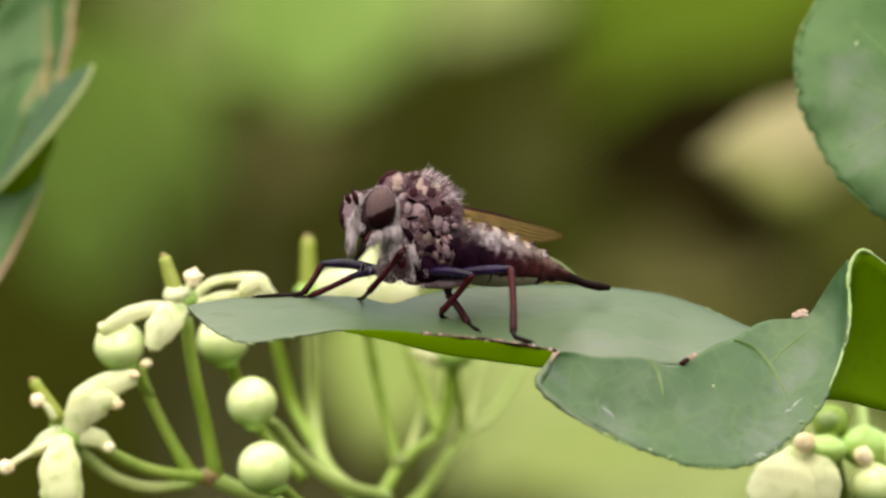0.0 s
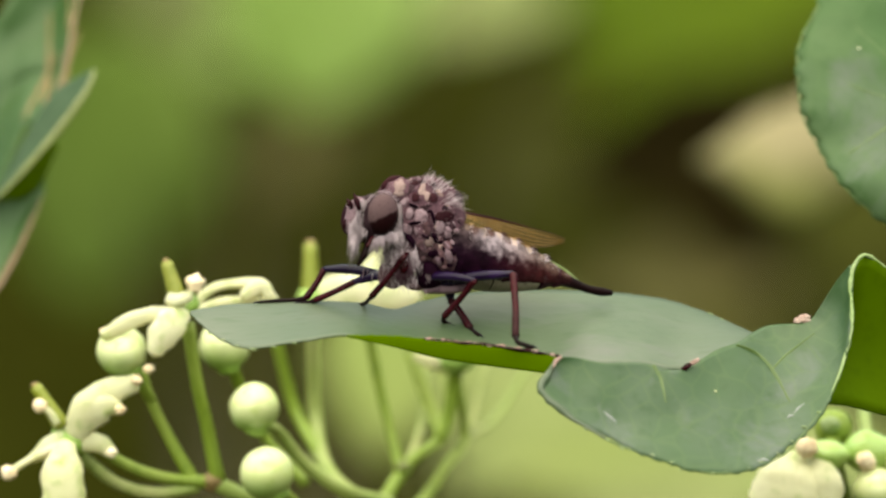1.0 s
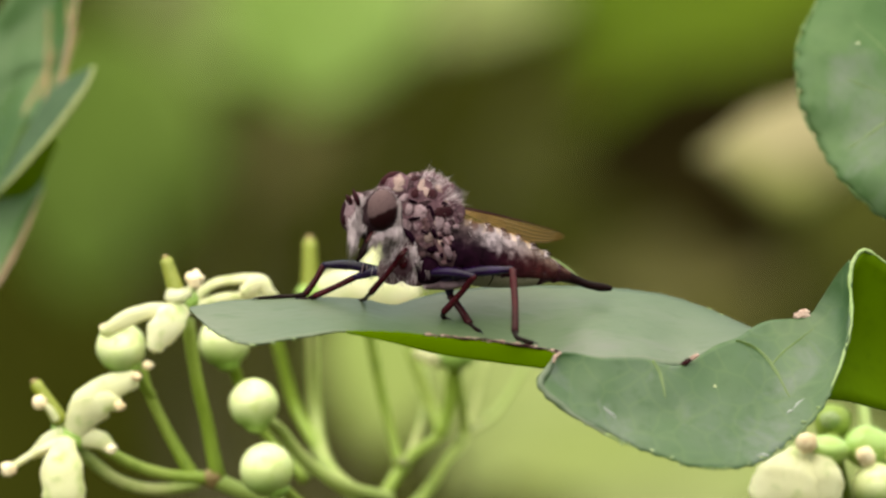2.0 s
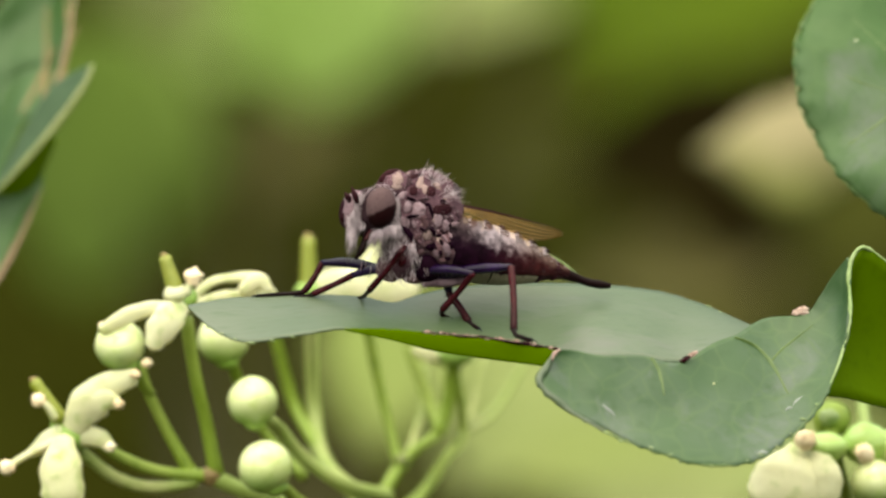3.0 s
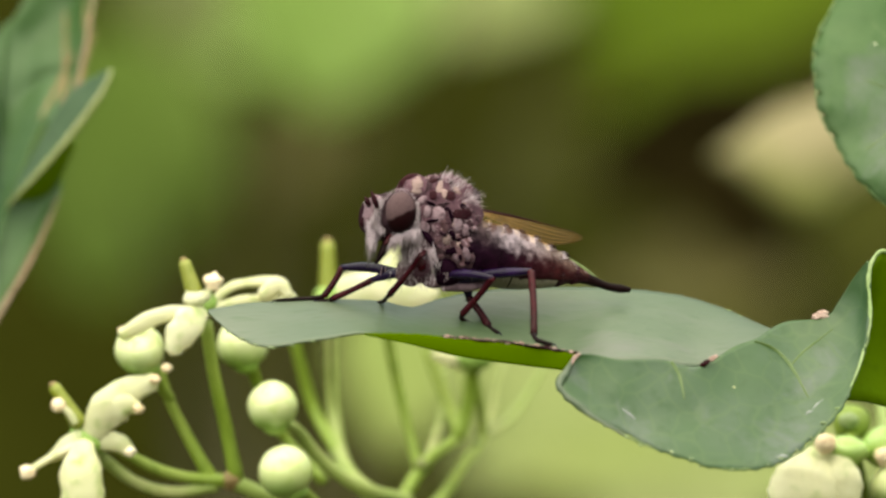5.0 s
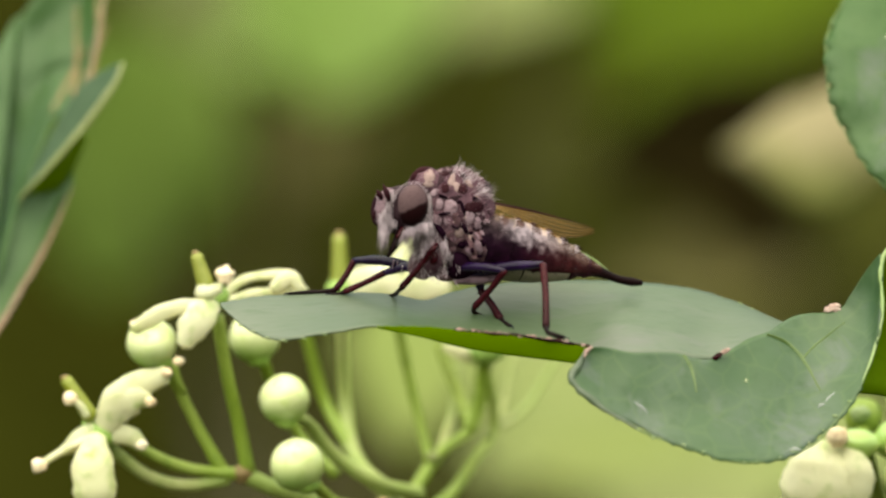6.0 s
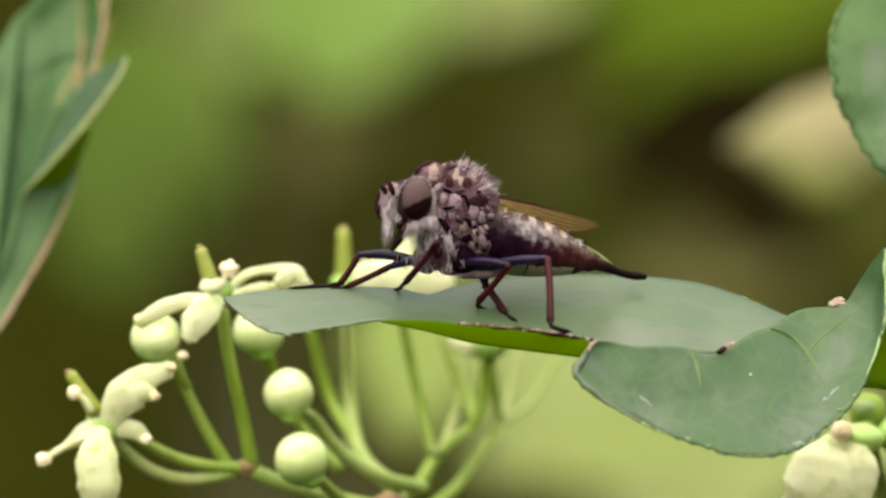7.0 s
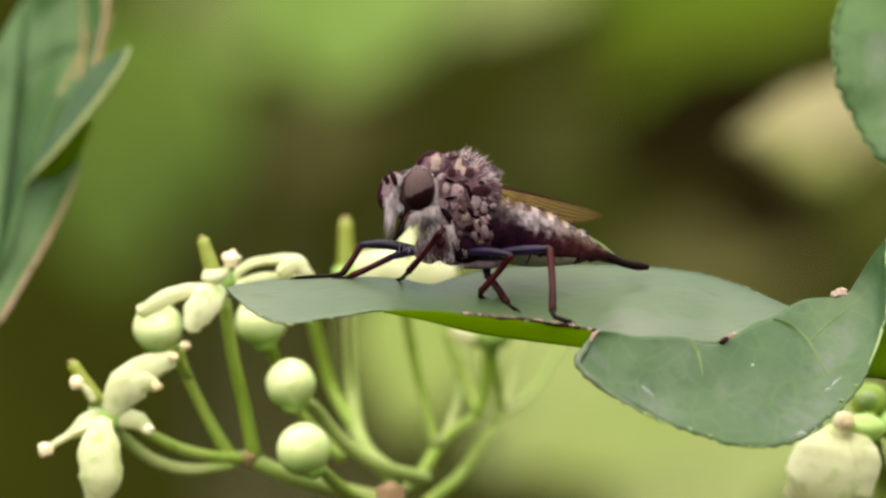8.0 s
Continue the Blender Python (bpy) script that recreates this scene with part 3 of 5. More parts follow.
# ---- the plant in focus: a woody stem that carries leaves and flower heads ----
stem = thing("shrub", (-8, 28, 0), "shrub with a slender reddish brown woody stem and twigs", "shrub")
part("stem", rod([(-8, 28, 0), (-9.66, 30, 813.15), (-7.51, 26, 949.97), (-8.22, 20, 976.28)], [6, 4.5, 2.2, 1.3], n=40, rough=0.12), BARK, stem)
part("twig", rod([(-7.51, 26, 949.97), (16.43, 24, 957.93), (46.87, 14, 973.44), (51.14, 10, 993.95), (51.99, 14, 1019.49)],
                 [1.9, 1.6, 1.3, 1.0, 0.8], n=26, rough=0.1), BARK, stem)
part("twig", rod([(-7.51, 26, 949.97), (-28.48, 40, 951.52), (-55.09, 52, 975.06), (-58.54, 48, 1007.61), (-57.28, 46, 1033.43)],
                 [1.9, 1.5, 1.3, 1.1, 0.9], n=26, rough=0.1), BARK, stem)


def pale_leaf():
    ob = thing("withered_leaf", (60.58, 249.2, 1022.72), "pale cream and yellow withered leaf, out of focus", "leaf")
    bm = loft([(31.35, 236, 1011.64), (36.3, 236, 1015.29), (43.23, 239.3, 1018.92), (51.68, 244.8, 1022.88), (60.58, 249.2, 1022.72)],
              [(31.35, 236, 1011.35), (36.08, 230.5, 1007.26), (42.23, 228.3, 1003.81), (49.18, 233.8, 1007.17), (60.58, 249.2, 1022.36)],
              nu=26, nv=10, bow=(0, -3, 0), wave=2)
    solid(part("blade", bm, PALE_LEAF, ob), 0.4)
    part("petiole", rod([(59.87, 249.2, 1022.57), (56.5, 130, 1022.9), (51.99, 14, 1018.47)], [0.8, 0.7, 0.6], n=14), STALK, ob)


pale_leaf()


def main_leaf():
    ob = thing("curled_leaf", (36.04, 4, 986.96), "grey-green glossy leaf with a torn reddish edge and a curled end", "leaf")
    top = loft([(-22.41, -1, 994.76), (-18.25, 1.5, 995.39), (-11.26, 3, 995.63), (-7.24, 3, 995.48), (-4.47, 3, 994.98), (-1.96, 4, 995.67), (2.32, 5, 996.42),
                (8.9, 7, 996.71), (17.53, 8, 996.25), (23.1, 8, 994.88), (27.73, 4, 992.9)],
               [(-22.38, -2, 994.57), (-20.03, -5, 992.61), (-16.97, -8, 991.61), (-13.01, -8.5, 992.16), (-8.34, -8, 992.75), (-4.65, -6.5, 992.04), (-0.2, -5.5, 990.93),
                (4.26, -5.5, 990.29), (8.71, -6, 989.75), (13.14, -7.4, 990.37), (17.11, -6.6, 990.36), (21.12, -5.2, 989.94), (25.21, -2.2, 991.78), (27.72, 0.5, 992.64)],
               nu=120, nv=20, bow=(0, 0, 0.2), wave=0.15, teeth_b=0.2, teeth_a=0.12)
    solid(part("upper_blade", top, LEAF_PALE, ob, "pale grey-green upper side"), 0.16)
    fold = loft([(-8.48, -8.1, 992.8), (-4.63, -8.8, 992.76), (-1.67, -9, 992.51), (4.24, -9, 991.92), (9.9, -9, 991.04)],
                [(-8.49, -8, 992.7), (-4.65, -6.4, 991.89), (-0.2, -5.4, 990.78), (4.26, -5.4, 990.14), (9.01, -5.9, 989.55)],
                nu=60, nv=8, bow=(0, 0.2, 0), teeth_a=0.22)
    solid(part("folded_underside", fold, LEAF_UNDER, ob, "deep green backlit underside"), 0.14)
    lobe = loft([(9.9, -8.8, 990.93), (13.13, -7.8, 990.72), (17.1, -7, 990.61), (20.85, -5.8, 990.25), (25.18, -2.8, 991.99), (27.8, 0, 993.05), (32.13, 1.5, 994.34),
                 (33.3, 1.8, 995.5), (34.85, 1, 997.9), (35.9, 0, 999.15)],
                [(8.5, -10.5, 988.16), (11.09, -11, 985.81), (14.52, -11.5, 983.77), (17.93, -12, 982.51), (22.1, -12, 981.18), (25.82, -11, 981.2), (29.85, -9, 982.81),
                 (33.56, -6, 986.93), (35.52, -3, 992.09), (36.12, -0.5, 998.55)],
                nu=110, nv=26, bow=(0.3, 0.8, 0.2), wave=1.1, teeth_b=0.3)
    veins = [(settle(lobe, q), r) for q, r in (
        (((25.8, 0, 991.95), (27.55, 0, 991.2), (29.05, 0, 989.55), (30.4, 0, 987.05)), 0.26), (((18.3, 0, 990.25), (18.95, 0, 989.05), (19.4, 0, 987.05)), 0.2),
        (((28.9, 0, 989.8), (30.55, 0, 991.3), (32.8, 0, 993.05)), 0.16))]
    glints = [settle(lobe, q, 0.08) for q in (((30.55, 0, 985.95), (31.7, 0, 986.95)), ((13.9, 0, 986.3), (15.05, 0, 985.3)), ((27.3, 0, 982.05), (28.4, 0, 982.05)), ((30.1, 0, 985.65), (30.7, 0, 985.95)))]
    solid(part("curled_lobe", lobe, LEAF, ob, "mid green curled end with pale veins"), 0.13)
    back = loft([(36.14, 1.5, 999.05), (37.43, 0.5, 999.95), (39.93, 2, 998.24), (44.16, 5, 995.01), (47.42, 8, 991.44)],
                [(33.79, -2, 986.99), (35.77, -0.5, 986.66), (39.33, 2, 985.7), (43.16, 5, 985.93), (47.42, 8, 989.92)],
                nu=40, nv=14, bow=(0, 1.5, 0), wave=0.3, teeth_a=0.1)
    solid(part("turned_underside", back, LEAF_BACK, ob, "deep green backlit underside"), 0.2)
    part("rim", rod([(33.56, -6, 986.78), (35.18, -3.8, 990.61), (35.98, -2, 994.07), (35.95, -0.8, 997.55), (36.38, -0.3, 999.25), (37.42, 0.3, 999.95), (39.67, 1.8, 998.55)],
                    [0.06, 0.12, 0.16, 0.2, 0.22, 0.18, 0.12], n=60, sides=6, rough=0.8), RIM, ob, "pale thickened leaf edge")
    part("rim", rod([(11.09, -11.05, 985.78), (14.52, -11.55, 983.74), (17.93, -12.05, 982.48), (22.1, -12.05, 981.15), (25.82, -11.05, 981.17), (29.85, -9.05, 982.78), (33.56, -6.05, 986.9)],
                    [0.07, 0.1, 0.07, 0.1, 0.08, 0.06], n=110, sides=6, rough=1.3), VEIN, ob, "pale finely toothed leaf edge")
    part("rim", rod([(9.85, -9, 990.89), (9.05, -9.8, 989.47), (8.5, -10.6, 988.16), (10.85, -11.1, 985.96), (14.51, -11.6, 983.77)],
                    [0.12, 0.34, 0.36, 0.2, 0.07], n=40, sides=8, rough=0.7, flat=0.6), LEAF_PALE, ob, "pale rolled leaf edge")
    part("torn_edge", rod([(10.25, -9.3, 991.05), (9.75, -9.5, 990.65), (9.55, -9.8, 990.1)], [0.12, 0.2, 0.06], n=16, sides=6, rough=1.4), SCAR, ob,
         "pinkish dry torn edge")
    crumbs, rng = bmesh.new(), random.Random(3)
    for q in spline([(-1.58, -9.1, 992.56), (0.79, -9.2, 992.37), (4.23, -9.2, 992.02), (7.19, -9.2, 991.63), (10.05, -9.1, 991.14)], 64):
        r = rng.choice((0.04, 0.05, 0.07, 0.09, 0.14))
        blob(crumbs, q + Vector((0, rng.uniform(-0.05, 0.05), rng.uniform(-0.12, 0.06))), (r * 1.3, r * 0.8, r), u=8, v=6, lump=0.5, grain=2)
    part("dry_fringe", crumbs, SCAR, ob, "crumbled dry reddish fringe")
    part("torn_edge", rod([(-1.77, -9.1, 992.56), (0.79, -9.2, 992.32), (4.23, -9.2, 991.97), (7.19, -9.2, 991.58), (10.05, -9.1, 991.09)],
                          [0.06, 0.11, 0.11, 0.12, 0.12], n=80, sides=6, rough=1.6), BROWN, ob, "ragged dark reddish edge")
    part("scar", ball((21.2, -6.3, 990.1), (0.55, 0.16, 0.24), turn=(0, -28, 0), lump=0.6, grain=2), RUST, ob, "dark reddish bite scar")
    part("scar", ball((21.85, -6.0, 990.5), (0.6, 0.15, 0.2), turn=(0, -28, 0), lump=0.6, grain=2), SCAR, ob)
    part("scar", ball((31.75, 1.1, 994.2), (0.75, 0.25, 0.42), turn=(0, -20, 0), lump=0.6, grain=2), SCAR, ob, "pinkish dry scar")
    for q in spline([(11.09, -11.1, 985.77), (14.51, -11.6, 983.72), (17.93, -12.1, 982.46), (22.1, -12.1, 981.14), (25.81, -11.1, 981.16), (29.84, -9.1, 982.77), (32.93, -6.6, 986.2)], 15):
        part("tooth", ball(q + Vector((rng.uniform(-0.5, 0.5), 0, 0.02)), (rng.uniform(0.12, 0.26), 0.1, rng.uniform(0.07, 0.12)), turn=(0, rng.uniform(-40, 40), 0), lump=0.4), RIM, ob)
    for q in spline([(16.01, 7.9, 996.35), (20.06, 7.9, 995.64), (23.1, 7.9, 994.88), (26.04, 5.5, 993.69)], 8):
        part("tooth", ball(q + Vector((rng.uniform(-0.4, 0.4), 0, 0.0)), (rng.uniform(0.15, 0.35), 0.1, 0.08), turn=(0, 20, 0), lump=0.4), RIM, ob)
    for q in spline([(-20.53, -4.8, 992.86), (-16.97, -8.1, 991.57), (-13.01, -8.6, 992.11)], 6):
        part("tooth", ball(q, (rng.uniform(0.15, 0.35), 0.1, 0.08), turn=(0, 10, 0), lump=0.4), RIM, ob)
    part("speck", ball((23.72, -8.3, 988.07), (0.1, 0.08, 0.1)), PETAL, ob)
    for pts, r in veins:
        part("vein", rod(pts, [r * 0.8, r * 1.1, r * 0.3], n=18, sides=10, flat=0.1, rough=0.4), VEIN, ob)
    for pts in glints:
        part("scuff", rod(pts, [0.05, 0.22, 0.05], n=12, sides=6, flat=0.2, rough=1.4), GLINT, ob, "pale painted glint")
    part("petiole", rod([(47.17, 8, 990.68), (49.02, 9, 989.9), (50.88, 10, 991.92)], [0.7, 0.6, 0.6], n=8), STALK, ob)
    return ob


main_leaf()


def upper_leaf():
    ob = thing("shrub_leaf", (50.96, 14, 1012.33), "mid green glossy leaf with a finely toothed edge", "leaf")
    bm = loft([(37.4, 26.89, 1029.83), (35.27, 24.25, 1025.54), (34.18, 22.43, 1022.61), (32.58, 20.62, 1019.7), (32.19, 18.97, 1017.07), (32.51, 17.33, 1012.91), (34, 16.29, 1009.71), (36.22, 13.98, 1006.09),
               (40.1, 13.73, 1002.61), (43.78, 13.74, 1001.07)],
              [(45.15, 32.89, 1030.12), (46.03, 30.58, 1026.33), (47.46, 28.6, 1023.1), (48.35, 26.62, 1019.9), (49.01, 24.97, 1017.24), (49.37, 22.99, 1014.07), (49.47, 21.01, 1010.92),
               (49.03, 18.7, 1007.27), (48.08, 16.39, 1003.65), (46.44, 15.07, 1001.59)],
              nu=70, nv=20, bow=(0, -2.5, 0), wave=0.5, teeth_a=0.6)
    veins = [settle(bm, q) for q in (((47.05, 0, 1011.55), (41.3, 0, 1013.8), (37.3, 0, 1015.3), (34.8, 0, 1016.8)), ((42.8, 0, 1013.3), (38.8, 0, 1010.55), (35.8, 0, 1008.55)),
                                    ((43.8, 0, 1013.05), (40.8, 0, 1017.55), (37.3, 0, 1021.05)))]
    speck = settle(bm, ((37.8, 0, 1018.8), (37.85, 0, 1018.75)), 0.1, 2)[0]
    solid(part("blade", bm, LEAF_UPPER, ob), 0.25)
    for pts in veins:
        part("vein", rod(pts, [0.26, 0.18, 0.06], n=18, sides=8, flat=0.25), VEIN, ob)
    part("rim", rod([(35.26, 24.1, 1025.54), (34.17, 22.3, 1022.61), (32.58, 20.5, 1019.7), (32.18, 18.85, 1017.07), (32.51, 17.2, 1012.91), (33.99, 16.15, 1009.7), (36.22, 13.85, 1006.09),
                     (40.09, 13.6, 1002.61)], [0.05, 0.08, 0.1, 0.08, 0.05, 0.06, 0.05], n=90, sides=6, rough=1.2), VEIN, ob, "pale toothed leaf edge")
    part("speck", ball(speck, (0.18, 0.08, 0.18)), PETAL, ob, "small pale speck")
    part("petiole", rod([(49.11, 21.67, 1011.97), (50.45, 14, 1011.56), (51.75, 13, 1012.31)], [0.7, 0.6, 0.6], n=8), STALK, ob)


upper_leaf()


def side_leaf():
    ob = thing("shrub_leaf", (-56.2, 46, 1018.36), "dull green folded leaf with reddish dry edges", "leaf")
    main = loft([(-43.8, 53.8, 1021.85), (-43.32, 53.01, 1022.2), (-40.56, 54.2, 1026.22), (-37.41, 56.3, 1030.14), (-35.3, 57.8, 1032.94)],
                [(-45.46, 38.8, 994.73), (-42.62, 42.5, 1004.87), (-39.93, 44.1, 1011.33), (-36.93, 46.05, 1014.86), (-34.09, 55.5, 1032.28)],
                nu=40, nv=16, bow=(0, 3, 0), wave=2.0, teeth_b=0.3)
    veins = [settle(main, q, 0.3) for q in (((-36.2, 0, 1026.05), (-35.9, 0, 1019.05), (-37.2, 0, 1011.55)), ((-38.2, 0, 1023.05), (-38, 0, 1015.05), (-39.2, 0, 1007.05)),
                                      ((-37.2, 0, 1019.05), (-38.7, 0, 1015.55), (-40.2, 0, 1012.55)), ((-35, 0, 1021.05), (-36.6, 0, 1016.55), (-38.2, 0, 1013.55)))]
    solid(part("upper_blade", main, LEAF_SIDE, ob), 0.3)
    for pts in veins:
        part("vein", rod(pts, [0.1, 0.22, 0.1], n=18, sides=8, flat=0.6), VEIN_TAN, ob, "tan vein")
    inner = loft([(-43.8, 53.8, 1021.85), (-46.9, 51.4, 1017.42), (-51.1, 49.6, 1014.13), (-55.13, 46, 1016.2)],
                 [(-45.46, 38.8, 994.73), (-48.75, 40, 996.85), (-52.19, 43, 1002.2), (-55.66, 46, 1012.97)], nu=24, nv=12, wave=1.5)
    solid(part("inner_blade", inner, LEAF_SIDE, ob), 0.3)
    flap = loft([(-42.59, 42, 1005.08), (-40.08, 43, 1010.23), (-37.57, 44, 1014.65), (-35.85, 44, 1016.05), (-33.29, 42.2, 1017.29)],
                [(-42.51, 40.8, 1004.65), (-39.76, 41.3, 1007.64), (-36.57, 41.5, 1011.49), (-33.9, 41.6, 1015.29), (-33.06, 42, 1017.07)],
                nu=30, nv=8, bow=(0, 0.3, 0), wave=0.4)
    solid(part("folded_flap", flap, LEAF_FOLD_SHADE, ob, "upturned tip, its fold shade painted dark green"), 0.3)
    part("rim", rod([(-42.9, 40.2, 1003.9), (-42.47, 40.3, 1004.75), (-39.82, 40.6, 1007.53), (-36.63, 40.8, 1011.32), (-33.91, 40.9, 1015.11), (-33.09, 41.4, 1017.16)],
                    [0.08, 0.22, 0.28, 0.3, 0.28, 0.18], n=40, sides=8, rough=0.4), RIM_TAN, ob, "tan yellowish thick edge")
    part("rim", rod([(-34.45, 54.2, 1031.67), (-35.39, 49.4, 1022.78), (-36.02, 47, 1018.39), (-36.98, 44.96, 1014.67)], [0.08, 0.12, 0.16, 0.1], n=40, sides=8, rough=1.2), RIM_RED, ob,
         "reddish dry edge")
    lower = loft([(-42.7, 43.65, 1005.15), (-40.5, 44.55, 1006.77), (-38.05, 45, 1007.58)], [(-49.3, 33.4, 985.27), (-45.11, 36.85, 991.3), (-38.05, 44.95, 1005.7)], nu=20, nv=12,
                 bow=(0, 1, 0), wave=0.8)
    solid(part("lower_blade", lower, LEAF_SIDE, ob, "paler grey-green lower lobe"), 0.3)
    turn = loft([(-42.4, 42.44, 1004.76), (-40.11, 41.82, 1007.22), (-37.33, 43.68, 1010.57)], [(-42.04, 43.5, 1004.88), (-38.86, 44.04, 1005.85), (-36.79, 45.5, 1010.27)], nu=16, nv=6)
    solid(part("folded_underside", turn, LEAF_UNDER, ob, "olive backlit underside"), 0.3)
    part("rim", rod([(-38.15, 44.86, 1005.54), (-40.33, 41.8, 1000.05), (-42.72, 39.25, 995.53), (-45.11, 36.79, 991.19)], [0.12, 0.22, 0.26, 0.22], n=40, sides=8, rough=0.8), RIM_RED, ob,
         "reddish dry edge")
    part("petiole", rod([(-55.13, 46, 1015.13), (-56.4, 47, 1016.23), (-57.64, 47, 1017.31)], [0.8, 0.7, 0.7], n=8), STALK, ob)


side_leaf()


# ---- flower heads with unripe berries ----
def berry(parent, at, r, down=(0.15, 0, -1), squash=1.0):
    at, d = V(at), V(down).normalized()
    b = part("berry", ball(at, (r, r, r * squash), u=24, v=16, lump=0.05, grain=1.4), BERRY, parent, "pale green unripe berry")
    part("calyx", ball(at + d * r * 0.78, (r * 0.5, r * 0.5, r * 0.4), lump=0.08, u=24, v=16), CALYX, b)
    return b


def petal(parent, pts, radii, flat=0.45):
    return part("petal", rod(pts, radii, n=28, sides=22, flat=flat * 0.75, rough=0.12), PETAL, parent, "cream reflexed petal")


def stamen(parent, foot, head, r=0.75):
    s = part("stamen", rod([foot, V(foot).lerp(V(head), 0.5) + Vector((0.1, 0, 0.2)), head], [0.42, 0.34, 0.3], n=10), PETAL, parent)
    part("anther", ball(head, (r, r * 0.8, r), lump=0.3, grain=2), ANTHER, s, "pinkish round anther")


def style(parent, foot, tip, r=0.8):
    st = part("style", rod([foot, tip], [r, r * 0.72], n=8), STYLE, parent, "yellow-green blunt style")
    part("stigma", ball(V(tip) + (V(tip) - V(foot)).normalized() * r * 0.2, (r * 0.42, r * 0.42, r * 0.34), lump=0.3), VEIN_TAN, st, "brownish tip")


def stalk(parent, pts, radii, mat=STALK):
    part("stalk", rod(pts, radii, n=20, sides=10, rough=0.06), mat, parent)


def left_head():
    ob = thing("flower_head", (-8.33, 29, 975.68), "branching flower head with cream petals and pale green berries", "flower head", "flower heads")
    J = (-21.23, 23, 978.87)
    stalk(ob, ((-8.49, 29, 974.63), (-12.75, 27, 975.76), (-17.37, 24, 977.17), J), (0.96, 0.84, 0.8, 0.8), STALK_PALE)
    stalk(ob, ((-22.8, 23, 978.75), (-25.1, 22.5, 982.8), (-26.9, 21.5, 986.6), (-27.6, 21, 989.0)), (0.66, 0.55, 0.48, 0.46))
    stalk(ob, ((-20.7, 23, 979.0), (-21.6, 22, 983.6), (-22.6, 20, 988.3), (-23.3, 18, 993.5)), (0.7, 0.62, 0.58, 0.6))
    stalk(ob, (J, (-25.61, 22, 979.32), (-28.93, 21, 980.49), (-32.76, 20, 982.74)), (0.64, 0.52, 0.5, 0.48))
    stalk(ob, ((-22.53, 23, 978.35), (-26.64, 22, 977.87), (-29.96, 21, 978.83), (-33.27, 20, 981.45)), (0.56, 0.6, 0.58, 0.56), STALK_PALE)
    part("node", ball(J, (1.05, 1.0, 0.9), lump=0.2), VEIN_TAN, ob, "brownish joint of the stalks")
    # the topmost flower
    part("receptacle", ball((-23.6, 17, 995.17), (1.3, 1.3, 1.2), lump=0.15), CALYX, ob)
    part("petal", ball((-24.23, 16, 995.74), (1.1, 1.0, 0.9), lump=0.2), PETAL, ob)
    style(ob, (-24.23, 16, 995.94), (-25.2, 16, 999.02))
    stamen(ob, (-23.31, 16, 995.69), (-22.59, 16, 997.23), 0.8)
    petal(ob, ((-23.09, 17, 994.81), (-21.22, 18, 996.65), (-19.03, 19, 997.16), (-16.97, 19, 997.11), (-15.29, 20, 995.61)), (0.36, 0.42, 0.4, 0.5, 0.36), 0.7)
    petal(ob, ((-22.83, 17, 994.5), (-20.29, 18, 995.31), (-17.74, 19, 995.41), (-15.09, 20, 995.09)), (0.5, 0.58, 0.62, 0.45), 0.8)
    petal(ob, ((-18.23, 18, 995.93), (-16.79, 18, 996.86), (-15.76, 18, 995.93)), (0.6, 0.85, 0.5), 0.8)
    petal(ob, ((-23.56, 16, 994.66), (-24.8, 15, 993.39), (-25.83, 15, 991.85), (-26.24, 15, 990.83)), (0.8, 1.5, 1.4, 0.75), 0.6)
    petal(ob, ((-24.11, 16.4, 994.5), (-26.5, 15.4, 994.35), (-28.7, 14.9, 993.6), (-30.9, 14.9, 992.3)), (0.5, 0.7, 0.8, 0.55), 0.6)
    for at in ((-16.95, 18.2, 997.27), (-27.85, 15.4, 988.36), (-30.15, 16.4, 981.76), (-30.72, 16.4, 992.71), (-26.8, 16, 989.37), (-29.31, 14.8, 985.71)):
        part("petal_tip", ball(at, (0.5, 0.45, 0.42), lump=0.4, grain=2), ANTHER, ob, "pinkish dry petal tip")
    # berries
    berry(ob, (-29.31, 17, 991), 2.3, (0.5, 0.1, -1))
    stalk(ob, ((-28.12, 18, 989.49), (-27.49, 20, 987.65), (-26.72, 21.5, 986.48)), (0.48, 0.48, 0.48))
    berry(ob, (-20.18, 24, 991.42), 2.35, (0.2, 0, -1))
    stalk(ob, ((-19.45, 24, 989.65), (-18.6, 27, 986.99), (-16.51, 31, 982.7), (-12.81, 30, 978.53)), (0.56, 0.48, 0.48, 0.56))
    berry(ob, (-17.31, 20, 985.79), 2.3, (0.1, 0, -1))
    stalk(ob, ((-17.05, 22, 984.5), (-15.23, 26, 983.46), (-12.77, 28, 980.43), (-9.12, 29, 977.93), (-4.96, 33, 976.63)), (0.48, 0.56, 0.6, 0.68, 0.72), STALK_PALE)
    berry(ob, (-16.12, 18, 979.86), 2.45, (0.5, 0, -1), 1.02)
    stalk(ob, ((-14.67, 20, 978.09), (-12.69, 24, 976.13), (-9.63, 28, 974.15)), (0.56, 0.56, 0.64))
    # the lower side flower
    part("receptacle", ball((-33.94, 18, 982.95), (1.9, 1.7, 1.6), lump=0.2), CALYX, ob)
    style(ob, (-34.76, 17, 984.22), (-37.12, 17, 987.71))
    stamen(ob, (-35.14, 16.5, 984.38), (-36.65, 16, 985.99), 0.65)
    stamen(ob, (-35.14, 16.5, 982.33), (-39.48, 16, 979.93), 0.7)
    petal(ob, ((-33.52, 17, 983.34), (-32.13, 16, 985.93), (-30.24, 16, 987.32), (-27.93, 16, 988.14)), (1.2, 1.6, 1.3, 0.8), 0.7)
